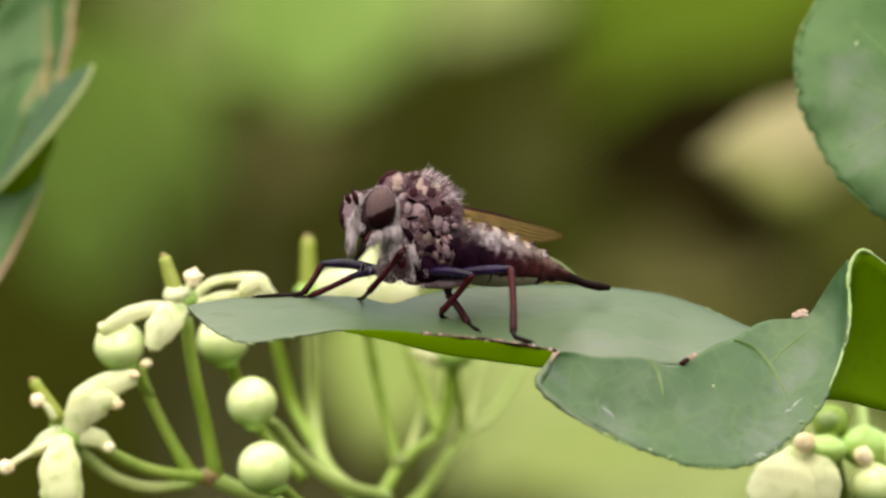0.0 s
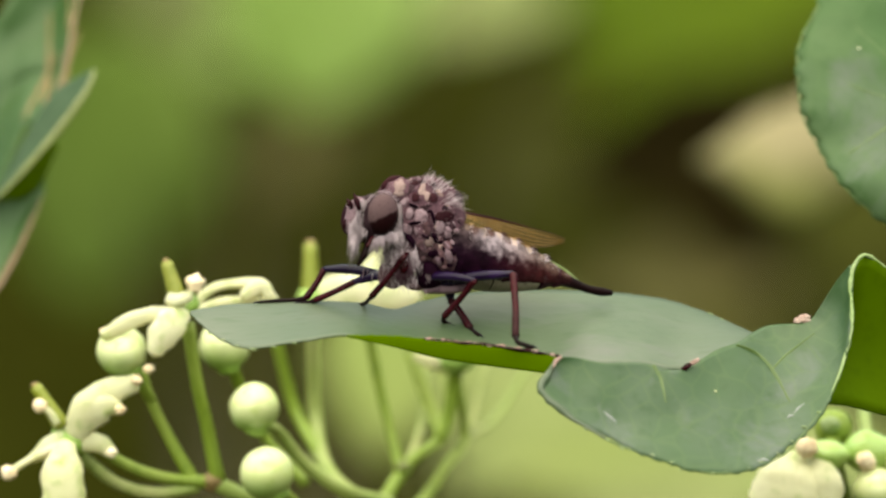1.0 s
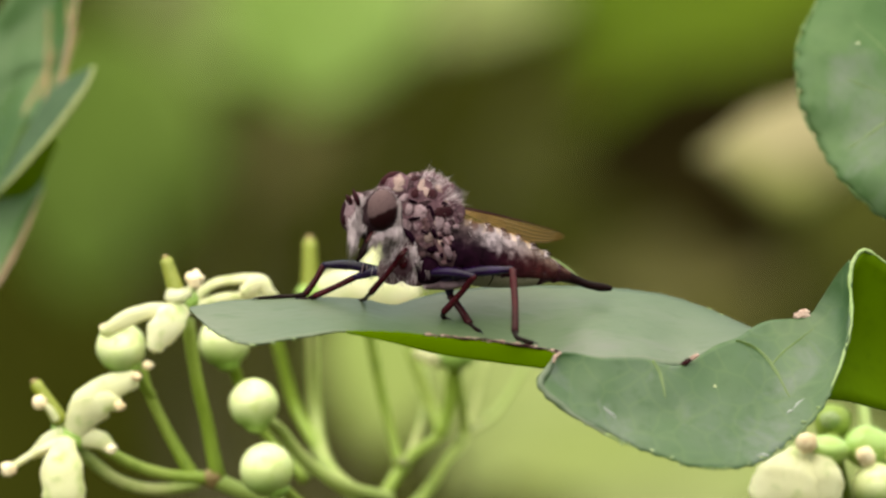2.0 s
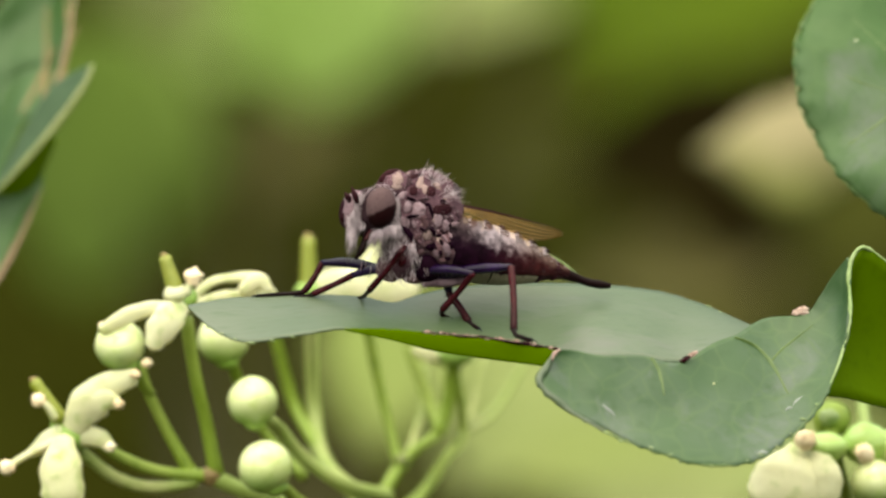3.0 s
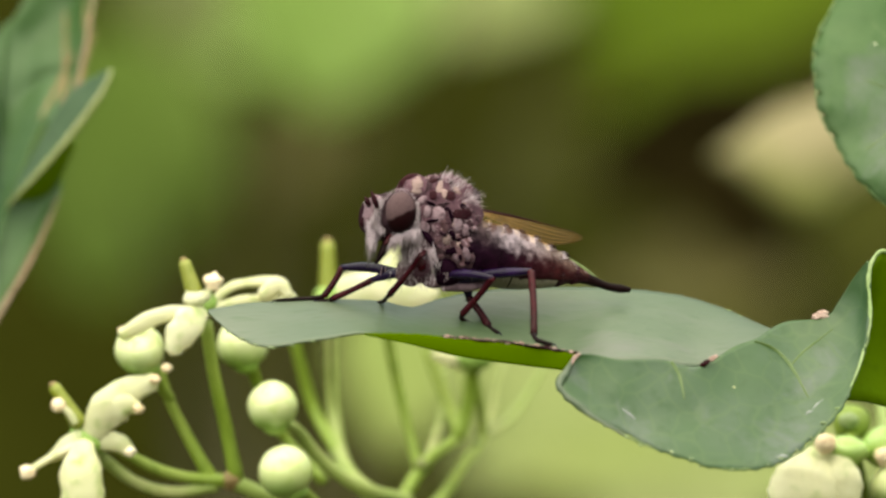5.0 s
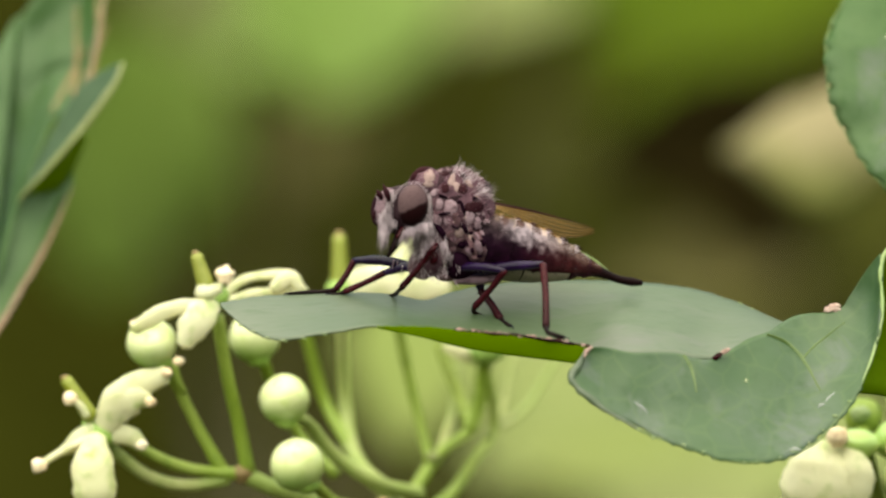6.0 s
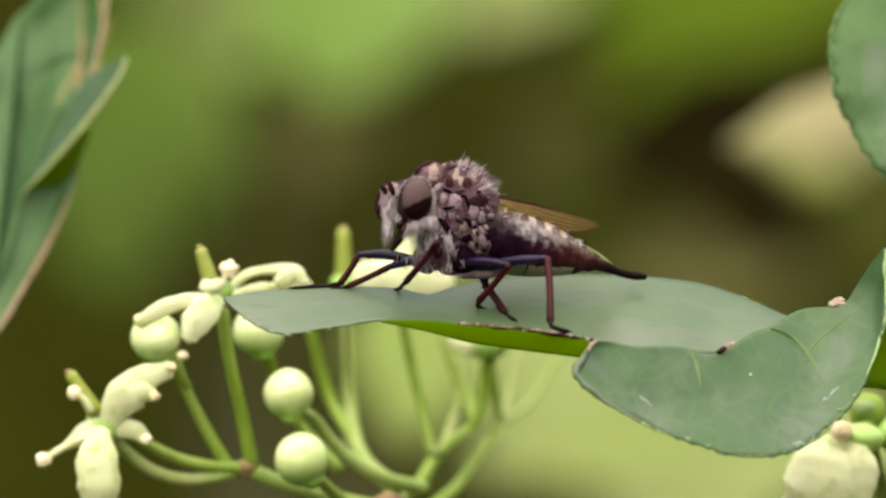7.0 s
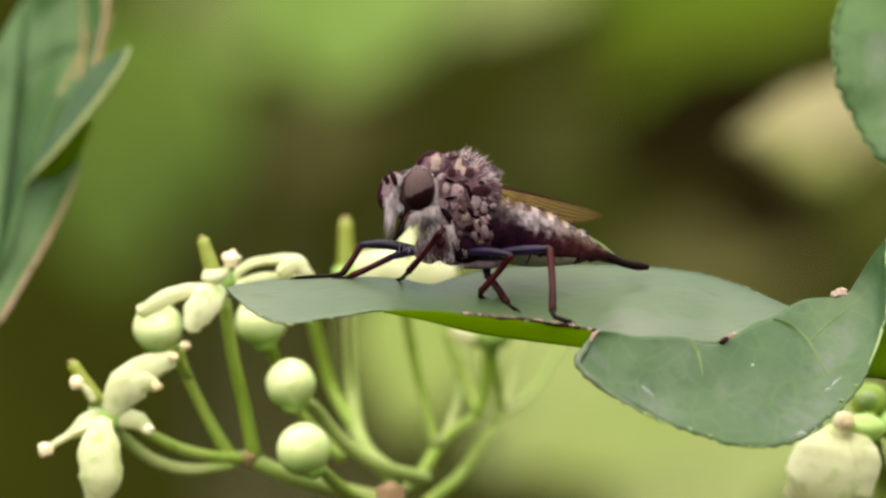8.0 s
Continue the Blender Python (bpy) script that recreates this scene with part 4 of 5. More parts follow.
    petal(ob, ((-32.57, 16.4, 984.64), (-30.72, 15.5, 985.95), (-29.33, 15.3, 985.8)), (1.2, 1.3, 0.6), 0.6)
    petal(ob, ((-34.34, 16, 982.6), (-34.54, 15, 980.06), (-34.44, 15, 977.5), (-34.86, 16, 975.15)), (0.9, 1.9, 2.0, 1.0), 0.7)
    petal(ob, ((-32.86, 17, 982.83), (-31.31, 17, 982.57), (-30.23, 17, 981.8)), (1.0, 0.9, 0.6), 0.6)
    petal(ob, ((-34.4, 17, 983.08), (-35.94, 17, 982.06), (-37.48, 17, 981.13)), (0.9, 1.0, 0.4), 0.6)


left_head()


def middle_head():
    ob = thing("flower_head", (-5.85, 38, 974.8), "blurred flower head with thin green stalks behind the leaf", "flower head", "flower heads")
    A, B, C = (-5.85, 38, 976.23), (-2.88, 41, 980.5), (-0.27, 42, 982.29)
    stalk(ob, ((-8.33, 29, 975.68), (-7.12, 38, 975.6), A), (0.9, 0.8, 0.7), STALK_PALE)
    stalk(ob, (A, (-4.27, 40, 978.83), B, C), (0.62, 0.6, 0.5, 0.5))
    stalk(ob, ((-4.05, 40, 979.25), (-4.91, 41, 982.8), (-6.0, 41, 987.07), (-7.2, 39, 993.13)), (0.5, 0.48, 0.48, 0.5))
    stalk(ob, (C, (0.54, 42, 984.91), (1.07, 41, 988.68), (1.17, 38, 992.08)), (0.65, 0.65, 0.75, 0.8))
    stalk(ob, (C, (-0.86, 44, 984.87), (-2.63, 45, 989.3), (-3.87, 45, 993.07)), (0.55, 0.5, 0.45, 0.45))
    stalk(ob, ((-4.99, 37, 974.31), (-1.93, 43, 976.48), (0.32, 45, 979.9), (2.05, 47, 982.53), (1.18, 44, 989.32)), (0.55, 0.6, 0.5, 0.42, 0.36))
    stalk(ob, ((1.67, 47, 982.26), (4.99, 58, 983.99), (8.32, 61, 989.04)), (0.4, 0.34, 0.28), STALK_PALE)
    part("receptacle", ball((1.17, 40, 989.92), (1.9, 1.7, 1.3), lump=0.1), CALYX, ob)
    petal(ob, ((0.32, 40, 989.39), (-1.01, 39, 989.72), (-2.61, 39, 990.26)), (0.8, 0.7, 0.5), 0.6)
    stalk(ob, ((-0.4, 43, 982.2), (-2.0, 44, 986.4), (-3.5, 44, 990.6)), (0.3, 0.28, 0.28))
    stalk(ob, ((-3.6, 42, 979.2), (-1.7, 46, 984.3), (-1.3, 48, 990.0)), (0.5, 0.5, 0.45), STALK_PALE)
    stalk(ob, ((1.5, 46, 981.6), (2.9, 50, 984.5), (4.1, 52, 989.5)), (0.28, 0.26, 0.24), STALK_PALE)
    for at in ((-12.1, 38, 980.9), (-3.84, 40, 979.9)):
        part("node", ball(at, (0.62, 0.6, 0.55), lump=0.25), RIM_TAN, ob, "brownish joint of the stalks")
    # a shoot with a bare style, and its petals behind the forelegs
    stalk(ob, ((-7.58, 32, 976.62), (-10.92, 36, 979.65), (-12.16, 40, 985.12), (-12.51, 36, 995.02)), (0.9, 0.75, 0.68, 0.7), STALK_PALE)
    stalk(ob, ((-11.25, 37, 980.41), (-13.97, 40, 985.12), (-15.74, 38, 991.55), (-16.64, 36, 994.49)), (0.6, 0.6, 0.58, 0.55))
    style(ob, (-12.51, 36, 995.55), (-12.56, 36, 1000.74), 0.9)
    part("receptacle", ball((-12.51, 36, 995.81), (1.3, 1.2, 1.1), lump=0.1), CALYX, ob)
    petal(ob, ((-12.93, 36, 995.71), (-9.75, 36, 996.34), (-6.57, 36, 996.24), (-2.6, 36, 995.92)), (1.1, 1.9, 2.0, 1.2), 0.6)
    petal(ob, ((-7.4, 38, 996.9), (-6.7, 38, 998.7), (-6.2, 38, 1000.2)), (1.0, 0.95, 0.5), 0.6)
    petal(ob, ((-9.78, 38, 996.86), (-7.12, 38, 997.08), (-4.47, 38, 996.44)), (1.0, 1.6, 0.9), 0.6)


middle_head()


def right_head():
    ob = thing("flower_head", (37.35, 26, 971.88), "crowded flower head with cream petals and green berries", "flower head", "flower heads")
    K = (37.23, 24, 974.57)
    stalk(ob, ((27.53, 28, 961.85), (33.18, 26, 968.75), K), (1.3, 1.2, 1.2), STALK)
    petal(ob, ((32.75, 18, 981.51), (31.62, 16, 979), (30.59, 16, 976.44), (28.89, 18, 975.07)), (1.3, 3.2, 3.4, 1.6), 0.7)
    petal(ob, ((33.73, 17, 981.54), (34.19, 16, 979), (33.67, 16, 975.92)), (1.0, 2.3, 2.0), 0.7)
    part("receptacle", ball((34.81, 18, 981.61), (2.3, 2.0, 1.5), lump=0.2), BERRY_BASE, ob)
    stamen(ob, (34.24, 17, 981.64), (32.96, 16, 982.5), 0.95)
    b = part("flower_cup", ball((35.82, 23, 984.06), (1.75, 1.6, 1.75), lump=0.15), STALK, ob, "olive green flower cup")
    part("anther", ball((35.5, 21.3, 984.4), (0.95, 0.6, 0.8), lump=0.25), RIM, b, "pale yellow-green centre")
    part("receptacle", ball((38.8, 20, 981.97), (2.6, 2.2, 1.9), lump=0.2), BERRY_BASE, ob)
    stamen(ob, (38.42, 18, 980.89), (38.46, 17, 981.23), 0.9)
    berry(ob, (39.35, 18, 978.52), 2.1, (0, 0, -1))
    berry(ob, (42.16, 20, 981.45), 2.3, (0, 0, -1))
    stalk(ob, (K, (36.65, 23, 977.73), (35.76, 21, 981.42), (35.66, 22, 982.95)), (1.1, 0.9, 0.8, 0.7))
    stalk(ob, (K, (39.25, 23, 977.21), (39.12, 21, 981.42)), (1.1, 0.9, 0.9))
    stalk(ob, (K, (41.33, 23, 977.73), (42.23, 21, 980.39)), (1.1, 0.8, 0.8))
    stalk(ob, ((39.12, 21, 981.42), (39.04, 28, 984.88), (39.18, 32, 986.36)), (0.7, 0.6, 0.6), STALK_PALE)


right_head()


# ---- the robber fly ----
def robber_fly():
    rng = random.Random(7)
    ob = thing("robber_fly", (-0.2, 0, 994.05), "grey bristly robber fly with brown eyes standing on the leaf", "fly")
    C, R = V((-1.8, 0.3, 1002.45)), (3.55, 3.1, 4.25)

    def side(p):
        """The place and the normal of the thorax flank beside p."""
        x, z = (p[0] - C.x) / R[0], (p[2] - C.z) / R[2]
        y = -math.sqrt(max(0.02, 1 - x * x - z * z))
        return Vector((p[0], C.y + R[1] * y, p[2])), Vector((x / R[0], y / R[1], z / R[2])).normalized()

    thorax = part("thorax", ball(C, R, turn=(0, 8, 0), u=48, v=32, lump=0.12, grain=5.0), DUSTY, ob, "humped dusty pinkish grey thorax")
    for p, rx, rz, turn, mat in (((-2.6, 0, 1006.3), 0.46, 0.48, 0, BROWN), ((-3.15, 0, 1005.65), 0.46, 0.55, 0, FUR_GREY),
                                 ((-2.55, 0, 1004.95), 0.36, 0.42, 0, BROWN), ((-1.05, 0, 1004.85), 0.42, 0.42, -10, BROWN), ((-0.1, 0, 1003.2), 0.8, 0.5, 15, BROWN),
                                 ((-0.9, 0, 1006.15), 0.4, 0.3, 20, FUR_GREY), ((-1.8, 0, 1006.35), 0.3, 0.3, 0, FUR_GREY), ((-1.6, 0, 1004.15), 0.5, 0.12, 10, FUR_GREY)):
        part("callus", plate(*side(p), (rx * 1.15, 0.15, rz * 1.15), turn, 0.18), mat, thorax, "brown shiny spot")
    for p, rx, rz, turn in (((-3.95, 0, 1005.7), 0.4, 1.25, 25), ((-1.95, 0, 1005.7), 0.3, 0.75, -15), ((-1.6, 0, 1005.05), 0.42, 0.5, 10), ((-4.2, 0, 1006.5), 0.6, 0.2, 30),
                            ((-3.1, 0, 1006.35), 0.18, 0.4, 10), ((-1.35, 0, 1001.05), 0.5, 0.5, 0), ((-0.35, 0, 1005.3), 0.4, 0.5, 30)):
        part("band", plate(*side(p), (rx, 0.15, rz), turn, 0.2), CREAM, thorax, "cream dusted band")
    for p, rx, rz, turn in (((-2.15, 0, 1003.2), 0.66, 0.72, 0), ((-3.1, 0, 1003.5), 0.38, 0.55, -10), ((-3.6, 0, 1004.5), 0.55, 0.36, 30), ((-3.4, 0, 1002.1), 0.55, 0.6, 30),
                            ((1.05, 0, 1001.05), 0.55, 0.55, 0), ((-0.45, 0, 1002.45), 0.5, 0.75, 0), ((-4.3, 0, 1002.05), 0.35, 0.7, 20), ((-2.35, 0, 1002), 0.4, 0.4, 0),
                            ((0.3, 0, 1001.8), 0.4, 0.6, 0)):
        part("sclerite", plate(*side(p), (rx * 0.95, 0.14, rz * 0.95), turn, 0.4), PLATE, thorax)
    for p, rx, rz, turn in (((-1.6, 0, 1002.25), 0.32, 0.7, 10), ((-2.15, 0, 1000.85), 0.6, 0.28, 35), ((-2.55, 0, 1000.35), 0.5, 0.25, 35), ((-0.3, 0, 1000.95), 0.3, 0.6, 25),
                            ((-0.8, 0, 1000.65), 0.25, 0.5, 30), ((-1.4, 0, 1000.2), 0.5, 0.25, 35), ((-0.35, 0, 999.3), 0.35, 0.4, 0), ((-1.9, 0, 999.45), 0.35, 0.3, 30),
                            ((0.1, 0, 998.55), 0.5, 0.3, 0), ((-3.45, 0, 1000.65), 0.3, 0.45, 20)):
        part("sclerite", plate(*side(p), (rx, 0.15, rz), turn, 0.45), TAN, thorax)
    for p, rx, rz, turn in (((-3, 0, 1001.25), 0.22, 0.75, 40), ((-2.65, 0, 1000.7), 0.14, 0.5, 42), ((-0.9, 0, 1001.4), 0.2, 0.5, 30), ((-1.05, 0, 999.95), 0.55, 0.3, -30),
                            ((-0.35, 0, 1001), 0.2, 0.22, 0), ((-0.7, 0, 999.05), 0.26, 0.22, 0), ((0.8, 0, 999.5), 0.75, 0.55, 0), ((-2.75, 0, 1004.2), 0.4, 0.12, -20),
                            ((-2.65, 0, 1002.65), 0.5, 0.13, 10), ((-1, 0, 1003.2), 0.12, 0.6, 15), ((-3.75, 0, 1003.05), 0.12, 0.5, 10), ((0.25, 0, 1000.55), 0.18, 0.5, 20),
                            ((-1.7, 0, 1001.5), 0.4, 0.12, -30), ((-2.95, 0, 999.75), 0.3, 0.2, 30), ((-3.85, 0, 1001.3), 0.15, 0.4, 30)):
        part("pit", plate(*side(p), (rx * 1.2, 0.34, rz * 1.15), turn, 0.3), DULL, thorax)
    for k in range(22):      # small folds and plates of the flank
        p = (rng.uniform(-2.3, 2.6), 0, rng.uniform(997.6, 1001.6))
        part("fold", plate(*side(p), (rng.uniform(0.08, 0.2), 0.19, rng.uniform(0.14, 0.34)), rng.uniform(10, 60)), (PLATE, DULL, TAN, BROWN, DUSTY)[k % 5], thorax)
    shoulder = part("shoulder", ball((-4.1, 0, 1005.15), (1.75, 2.0, 1.6), lump=0.12, grain=3), DUSTY, thorax)
    part("callus", rod([(-5.45, -1.15, 1005.45), (-5.12, -1.15, 1006.02), (-4.6, -0.95, 1006.42), (-3.9, -0.35, 1006.7)], [0.22, 0.42, 0.4, 0.25], n=18, flat=0.5, rough=0.3),
         BROWN, shoulder, "brown shoulder stripe")
    part("band", rod([(-3.9, -0.9, 1006.5), (-4.02, -1.6, 1005.9), (-4.12, -1.85, 1005.15)], [0.3, 0.6, 0.45], n=16, flat=0.45, rough=0.3), CREAM, shoulder,
         "cream pink band")
    for k in range(70):      # fine mottling of the upper side
        p = (rng.uniform(-1.9, 2.5), 0, rng.uniform(1001.0, 1004.2))
        if ((p[0] - C.x) / R[0]) ** 2 + ((p[2] - C.z) / R[2]) ** 2 < 0.9:
            part("fold", plate(*side(p), (rng.uniform(0.08, 0.24), 0.1, rng.uniform(0.08, 0.22)), rng.uniform(-60, 60)), (PLATE, FUR_GREY, CREAM, DULL, FUR_GREY)[k % 5], thorax)
    part("scutellum", ball((0.55, 0.8, 1004.81), (1.2, 1.5, 0.9), turn=(0, 30, 0), lump=0.15), FUR_GREY, thorax)

    # fur on the thorax
    pale, dark = [], []
    for _ in range(1100):
        th, ph = rng.uniform(0, 2 * math.pi), rng.uniform(-0.4, 1.0)
        n = Vector((math.cos(th) * math.sqrt(1 - ph * ph), math.sin(th) * math.sqrt(1 - ph * ph), ph))
        if n.y > 0.5:
            continue
        root = C + Vector((n.x * R[0], n.y * R[1], n.z * R[2])) * 0.98
        way = n * 0.7 + Vector((0.55, 0, 0.15)) + Vector((rng.gauss(0, 0.25), rng.gauss(0, 0.25), rng.gauss(0, 0.25)))
        pale.append((root, way, rng.uniform(0.25, 0.7), 0.015, 0.1))
    for _ in range(170):      # short hairs over the flank
        at, n = side((rng.uniform(-2.2, 2.2), 0, rng.uniform(997.8, 1002.2)))
        pale.append((at + n * 0.1, n * 0.5 + Vector((rng.gauss(0.3, 0.4), 0, -0.8)), rng.uniform(0.2, 0.55), 0.012, 0.2))
    for k in range(720):
        q = rng.uniform(0, 1) ** 0.75
        root = V((-1.7, 0, 1006.55)).lerp(V((0.65, 0, 1004.25)), q) + Vector((rng.gauss(0, 0.25), rng.uniform(-1.8, 2), -0.15 + rng.gauss(0, 0.25)))
        way = (0.55 + 0.7 * q + rng.gauss(0, 0.3), rng.gauss(0, 0.35), 0.85 - 0.4 * q + rng.gauss(0, 0.3))
        dark.append((root, way, rng.uniform(0.5, 1.2) if k % 11 else rng.uniform(1.3, 2.0), 0.019, 0.1))
    for _ in range(90):
        q = rng.uniform(0, 1)
        root = V((-5.2, 0, 1005.8)).lerp(V((-1.95, 0, 1006.75)), q) + Vector((0, rng.uniform(-2, 1.5), -0.3))
        pale.append((root, (rng.gauss(0, 0.4), -0.2, 1), rng.uniform(0.3, 0.7), 0.014, 0))
    tagged(part("bristles", hairs(bmesh.new(), dark, rng), WHITE_HAIR, thorax, "whitish bristles on the hind thorax"), kind="stuff")
    tagged(part("fur", hairs(bmesh.new(), pale, rng), GOLD_HAIR, thorax, "straw-coloured bristles"), kind="stuff")

    # head
    H = V((-6.44, -1.3, 1002.94))
    head = part("head", ball(H, (2.2, 2.2, 2.2), u=32, v=22, lump=0.08, grain=3), FUR_GREY, ob, "dusty grey head")
    part("face", ball((-7.57, -2, 1002.94), (1.2, 1.15, 2.0), turn=(0, 6, 0), lump=0.12, grain=3), PLATE, head)
    near_eye = V((-5.42, -3, 1003.43))
    part("eye", ball(near_eye, (1.36, 1.3, 1.83), turn=(0, 6, 20), u=48, v=36), EYE, head, "large grey-brown compound eye with a dark reflection painted below")
    part("eye_rim", ball(near_eye + Vector((0, 0.28, 0)), (1.37, 1.18, 1.845), turn=(0, 6, 20), u=40, v=28), EYE_DARK, head.children[-1], "dark eye rim")
    part("eye", ball((-8.4, -0.2, 1003.05), (0.72, 1.2, 1.45), turn=(0, 6, 10), u=32, v=24), RUSSET, head, "large dark maroon compound eye")
    part("neck", ball((-4.2, -0.6, 1003.3), (1.4, 1.4, 1.5), lump=0.2), FUR_GREY, head)
    for at, r in (((-8.62, -2.3, 1002.64), (0.3, 0.3, 0.55)), ((-8.06, -2.8, 1002.44), (0.2, 0.2, 0.5))):
        part("face_spot", ball(at, r, turn=(0, 15, 0), lump=0.3), BROWN, head, "dark maroon patch")
    for foot, mid, tip in (((-7.46, -3.2, 1003.83), (-7.66, -3.5, 1004.42), (-8.01, -3.3, 1005.32)), ((-8.16, -2.6, 1003.93), (-8.36, -2.8, 1004.43), (-8.61, -2.7, 1004.78))):
        part("antenna", rod([foot, mid, tip], [0.2, 0.28, 0.05], n=10), BROWN, head, "short dark antenna")
    part("proboscis", rod([(-6.42, -2.6, 1001.05), (-6.92, -3, 1000.05), (-7.61, -3.2, 998.91)], [0.5, 0.36, 0.16], n=12), TAIL, head, "dark pointed beak")
    part("palp", rod([(-6.17, -3, 1001.29), (-6.76, -3.4, 1000.55)], [0.35, 0.2], n=8), RUST, head)
    white = []
    for _ in range(26):      # moustache, in loose tufts
        hub = V((-7.76, -2.95, 1002.34)) + Vector((rng.gauss(0, 0.36), rng.gauss(0, 0.25), rng.uniform(-1.2, 0.7)))
        way, long = Vector((-0.12 + rng.gauss(0, 0.2), -0.25 + rng.gauss(0, 0.15), -1)), rng.uniform(1.0, 2.7)
        for _ in range(30):
            root = hub + Vector((rng.gauss(0, 0.1), rng.gauss(0, 0.1), rng.gauss(0, 0.12)))
            white.append((root, way + Vector((rng.gauss(0, 0.06), rng.gauss(0, 0.06), 0)), long * rng.uniform(0.6, 1.05), 0.019, 0.5))
    for k in range(24):      # beard under the eye, in loose tufts
        q = (k + rng.uniform(0, 1)) / 24
        hub = V((-6.07, -3.3, 1001.19)).lerp(V((-3.78, -2.9, 1001.94)), q) + Vector((0, rng.gauss(0, 0.25), rng.gauss(0, 0.1)))
        way, long = Vector((-0.25 + 0.75 * q + rng.gauss(0, 0.3), -0.2 + rng.gauss(0, 0.2), -1)), rng.uniform(0.8, 2.0)
        for _ in range(28):
            root = hub + Vector((rng.gauss(0, 0.1), rng.gauss(0, 0.1), rng.gauss(0, 0.08)))
            white.append((root, way + Vector((rng.gauss(0, 0.1), rng.gauss(0, 0.1), 0)), long * rng.uniform(0.55, 1.05), 0.018, 0.3))
    for _ in range(170):      # crown and brow
        q = rng.uniform(0, 1)
        root = V((-8.57, -1.8, 1003.94)).lerp(V((-4.69, -1.2, 1005.29)), q) + Vector((0, rng.gauss(0, 0.5), 0))
        white.append((root, (-0.4 + 0.6 * q + rng.gauss(0, 0.25), -0.2, 0.9), rng.uniform(0.3, 0.7), 0.016, 0))
    for _ in range(420):      # face front beside the eye
        root = V((-7.26, -3.25, 1003.23)) + Vector((rng.gauss(0, 0.22), 0, rng.uniform(-1.5, 1.6)))
        white.append((root, (-0.2, -0.2, -1), rng.uniform(0.4, 0.9), 0.02, 0.2))
    for k in range(260):      # pale ring round the eye
        q = 2 * math.pi * k / 260
        root = near_eye + Vector((1.45 * math.cos(q), 0.15, 1.92 * math.sin(q)))
        white.append((root, (math.cos(q) + rng.gauss(0, 0.3), -0.7, math.sin(q) - 0.3 + rng.gauss(0, 0.3)), rng.uniform(0.25, 0.5), 0.016, 0.1))
    for _ in range(160):      # behind the eye
        root = V((-4.03, -2.6, 1002.79)) + Vector((rng.gauss(0, 0.12), 0, rng.uniform(-1.3, 1.6)))
        white.append((root, (0.5 + rng.gauss(0, 0.2), -0.2, -0.6), rng.uniform(0.3, 0.6), 0.016, 0.2))
    tagged(part("beard", hairs(bmesh.new(), white, rng), WHITE_HAIR, head, "white bristly beard"), kind="stuff")

    # hind flank, a tan swelling with slots before the waist
    M, S = V((0.15, -0.4, 999.75)), (1.45, 2.5, 1.9)

    def hind(x, z):
        u, w = (x - M.x) / S[0], (z - M.z) / S[2]
        v = -math.sqrt(max(0.05, 1 - u * u - w * w))
        return Vector((x, M.y + S[1] * v, z)), Vector((u / S[0], v / S[1], w / S[2])).normalized()

    flank = part("hind_flank", ball(M, S, lump=0.15, grain=4), TAN, ob, "tan and purple hind flank")
    for x, z, rx, rz, turn, mat in ((0.75, 1001.0, 0.4, 0.38, 0, PLATE), (0.35, 999.75, 0.36, 0.62, 15, GREYED), (-0.35, 1000.7, 0.24, 0.5, 35, CREAM), (-0.5, 999.3, 0.3, 0.45, 20, GREYED),
                                    (0.9, 999.3, 0.3, 0.4, 0, MAUVE), (0.1, 998.75, 0.45, 0.25, 0, TAN), (0.2, 1000.75, 0.16, 0.42, 30, PLATE)):
        part("sclerite", plate(*hind(x, z), (rx, 0.16, rz), turn, 0.4), mat, flank)
    for x, z, rx, rz, turn in ((-0.05, 1000.35, 0.13, 0.42, 35), (-0.65, 1000.1, 0.13, 0.4, 35), (0.75, 1000.1, 0.3, 0.34, 0), (-0.15, 999.45, 0.16, 0.24, 20), (0.45, 998.95, 0.3, 0.14, 0),
                               (-0.75, 998.9, 0.3, 0.16, -20), (0.1, 1001.25, 0.12, 0.3, 30)):
        part("pit", plate(*hind(x, z), (rx, 0.26, rz), turn, 0.3), DULL, flank)

    # chest and hips with white tufts
    chest = part("chest", ball((-4.4, -1.2, 1000.0), (1.0, 1.2, 1.45), lump=0.15, grain=3), MAUVE, ob, "lavender grey chest")
    down = []
    for _ in range(300):
        root = V((-4.8, -2.0, 999.9)) + Vector((rng.gauss(0, 0.55), rng.gauss(0, 0.3), rng.gauss(0, 0.75)))
        down.append((root, (rng.gauss(-0.1, 0.3), -0.45, -1 + rng.gauss(0, 0.2)), rng.uniform(0.5, 1.2), 0.017, 0.2))
    tagged(part("chest_hair", hairs(bmesh.new(), down, rng), SILVER_HAIR, chest, "soft greyish hair"), kind="stuff")
    hips = part("coxa", ball((-3.49, -1.9, 998.65), (1.0, 1.1, 1.5), turn=(0, 15, 0), lump=0.15), DUSTY, ob)
    part("coxa_spot", ball((-3.53, -3.2, 998.76), (0.4, 0.35, 0.6), turn=(0, 10, 0)), RUST, hips)
    for at, r in (((-1.2, -1.4, 998.05), (1.4, 1.2, 1.2)), ((-2.3, -0.6, 997.35), (1.3, 1.1, 0.7)), ((-4.69, -0.8, 998.05), (1.3, 1.2, 1.2)), ((0.8, -0.6, 998.3), (2.0, 1.4, 1.5))):
        part("coxa", ball(at, r, lump=0.2), DULL if at[0] > -2 else TAN, ob)
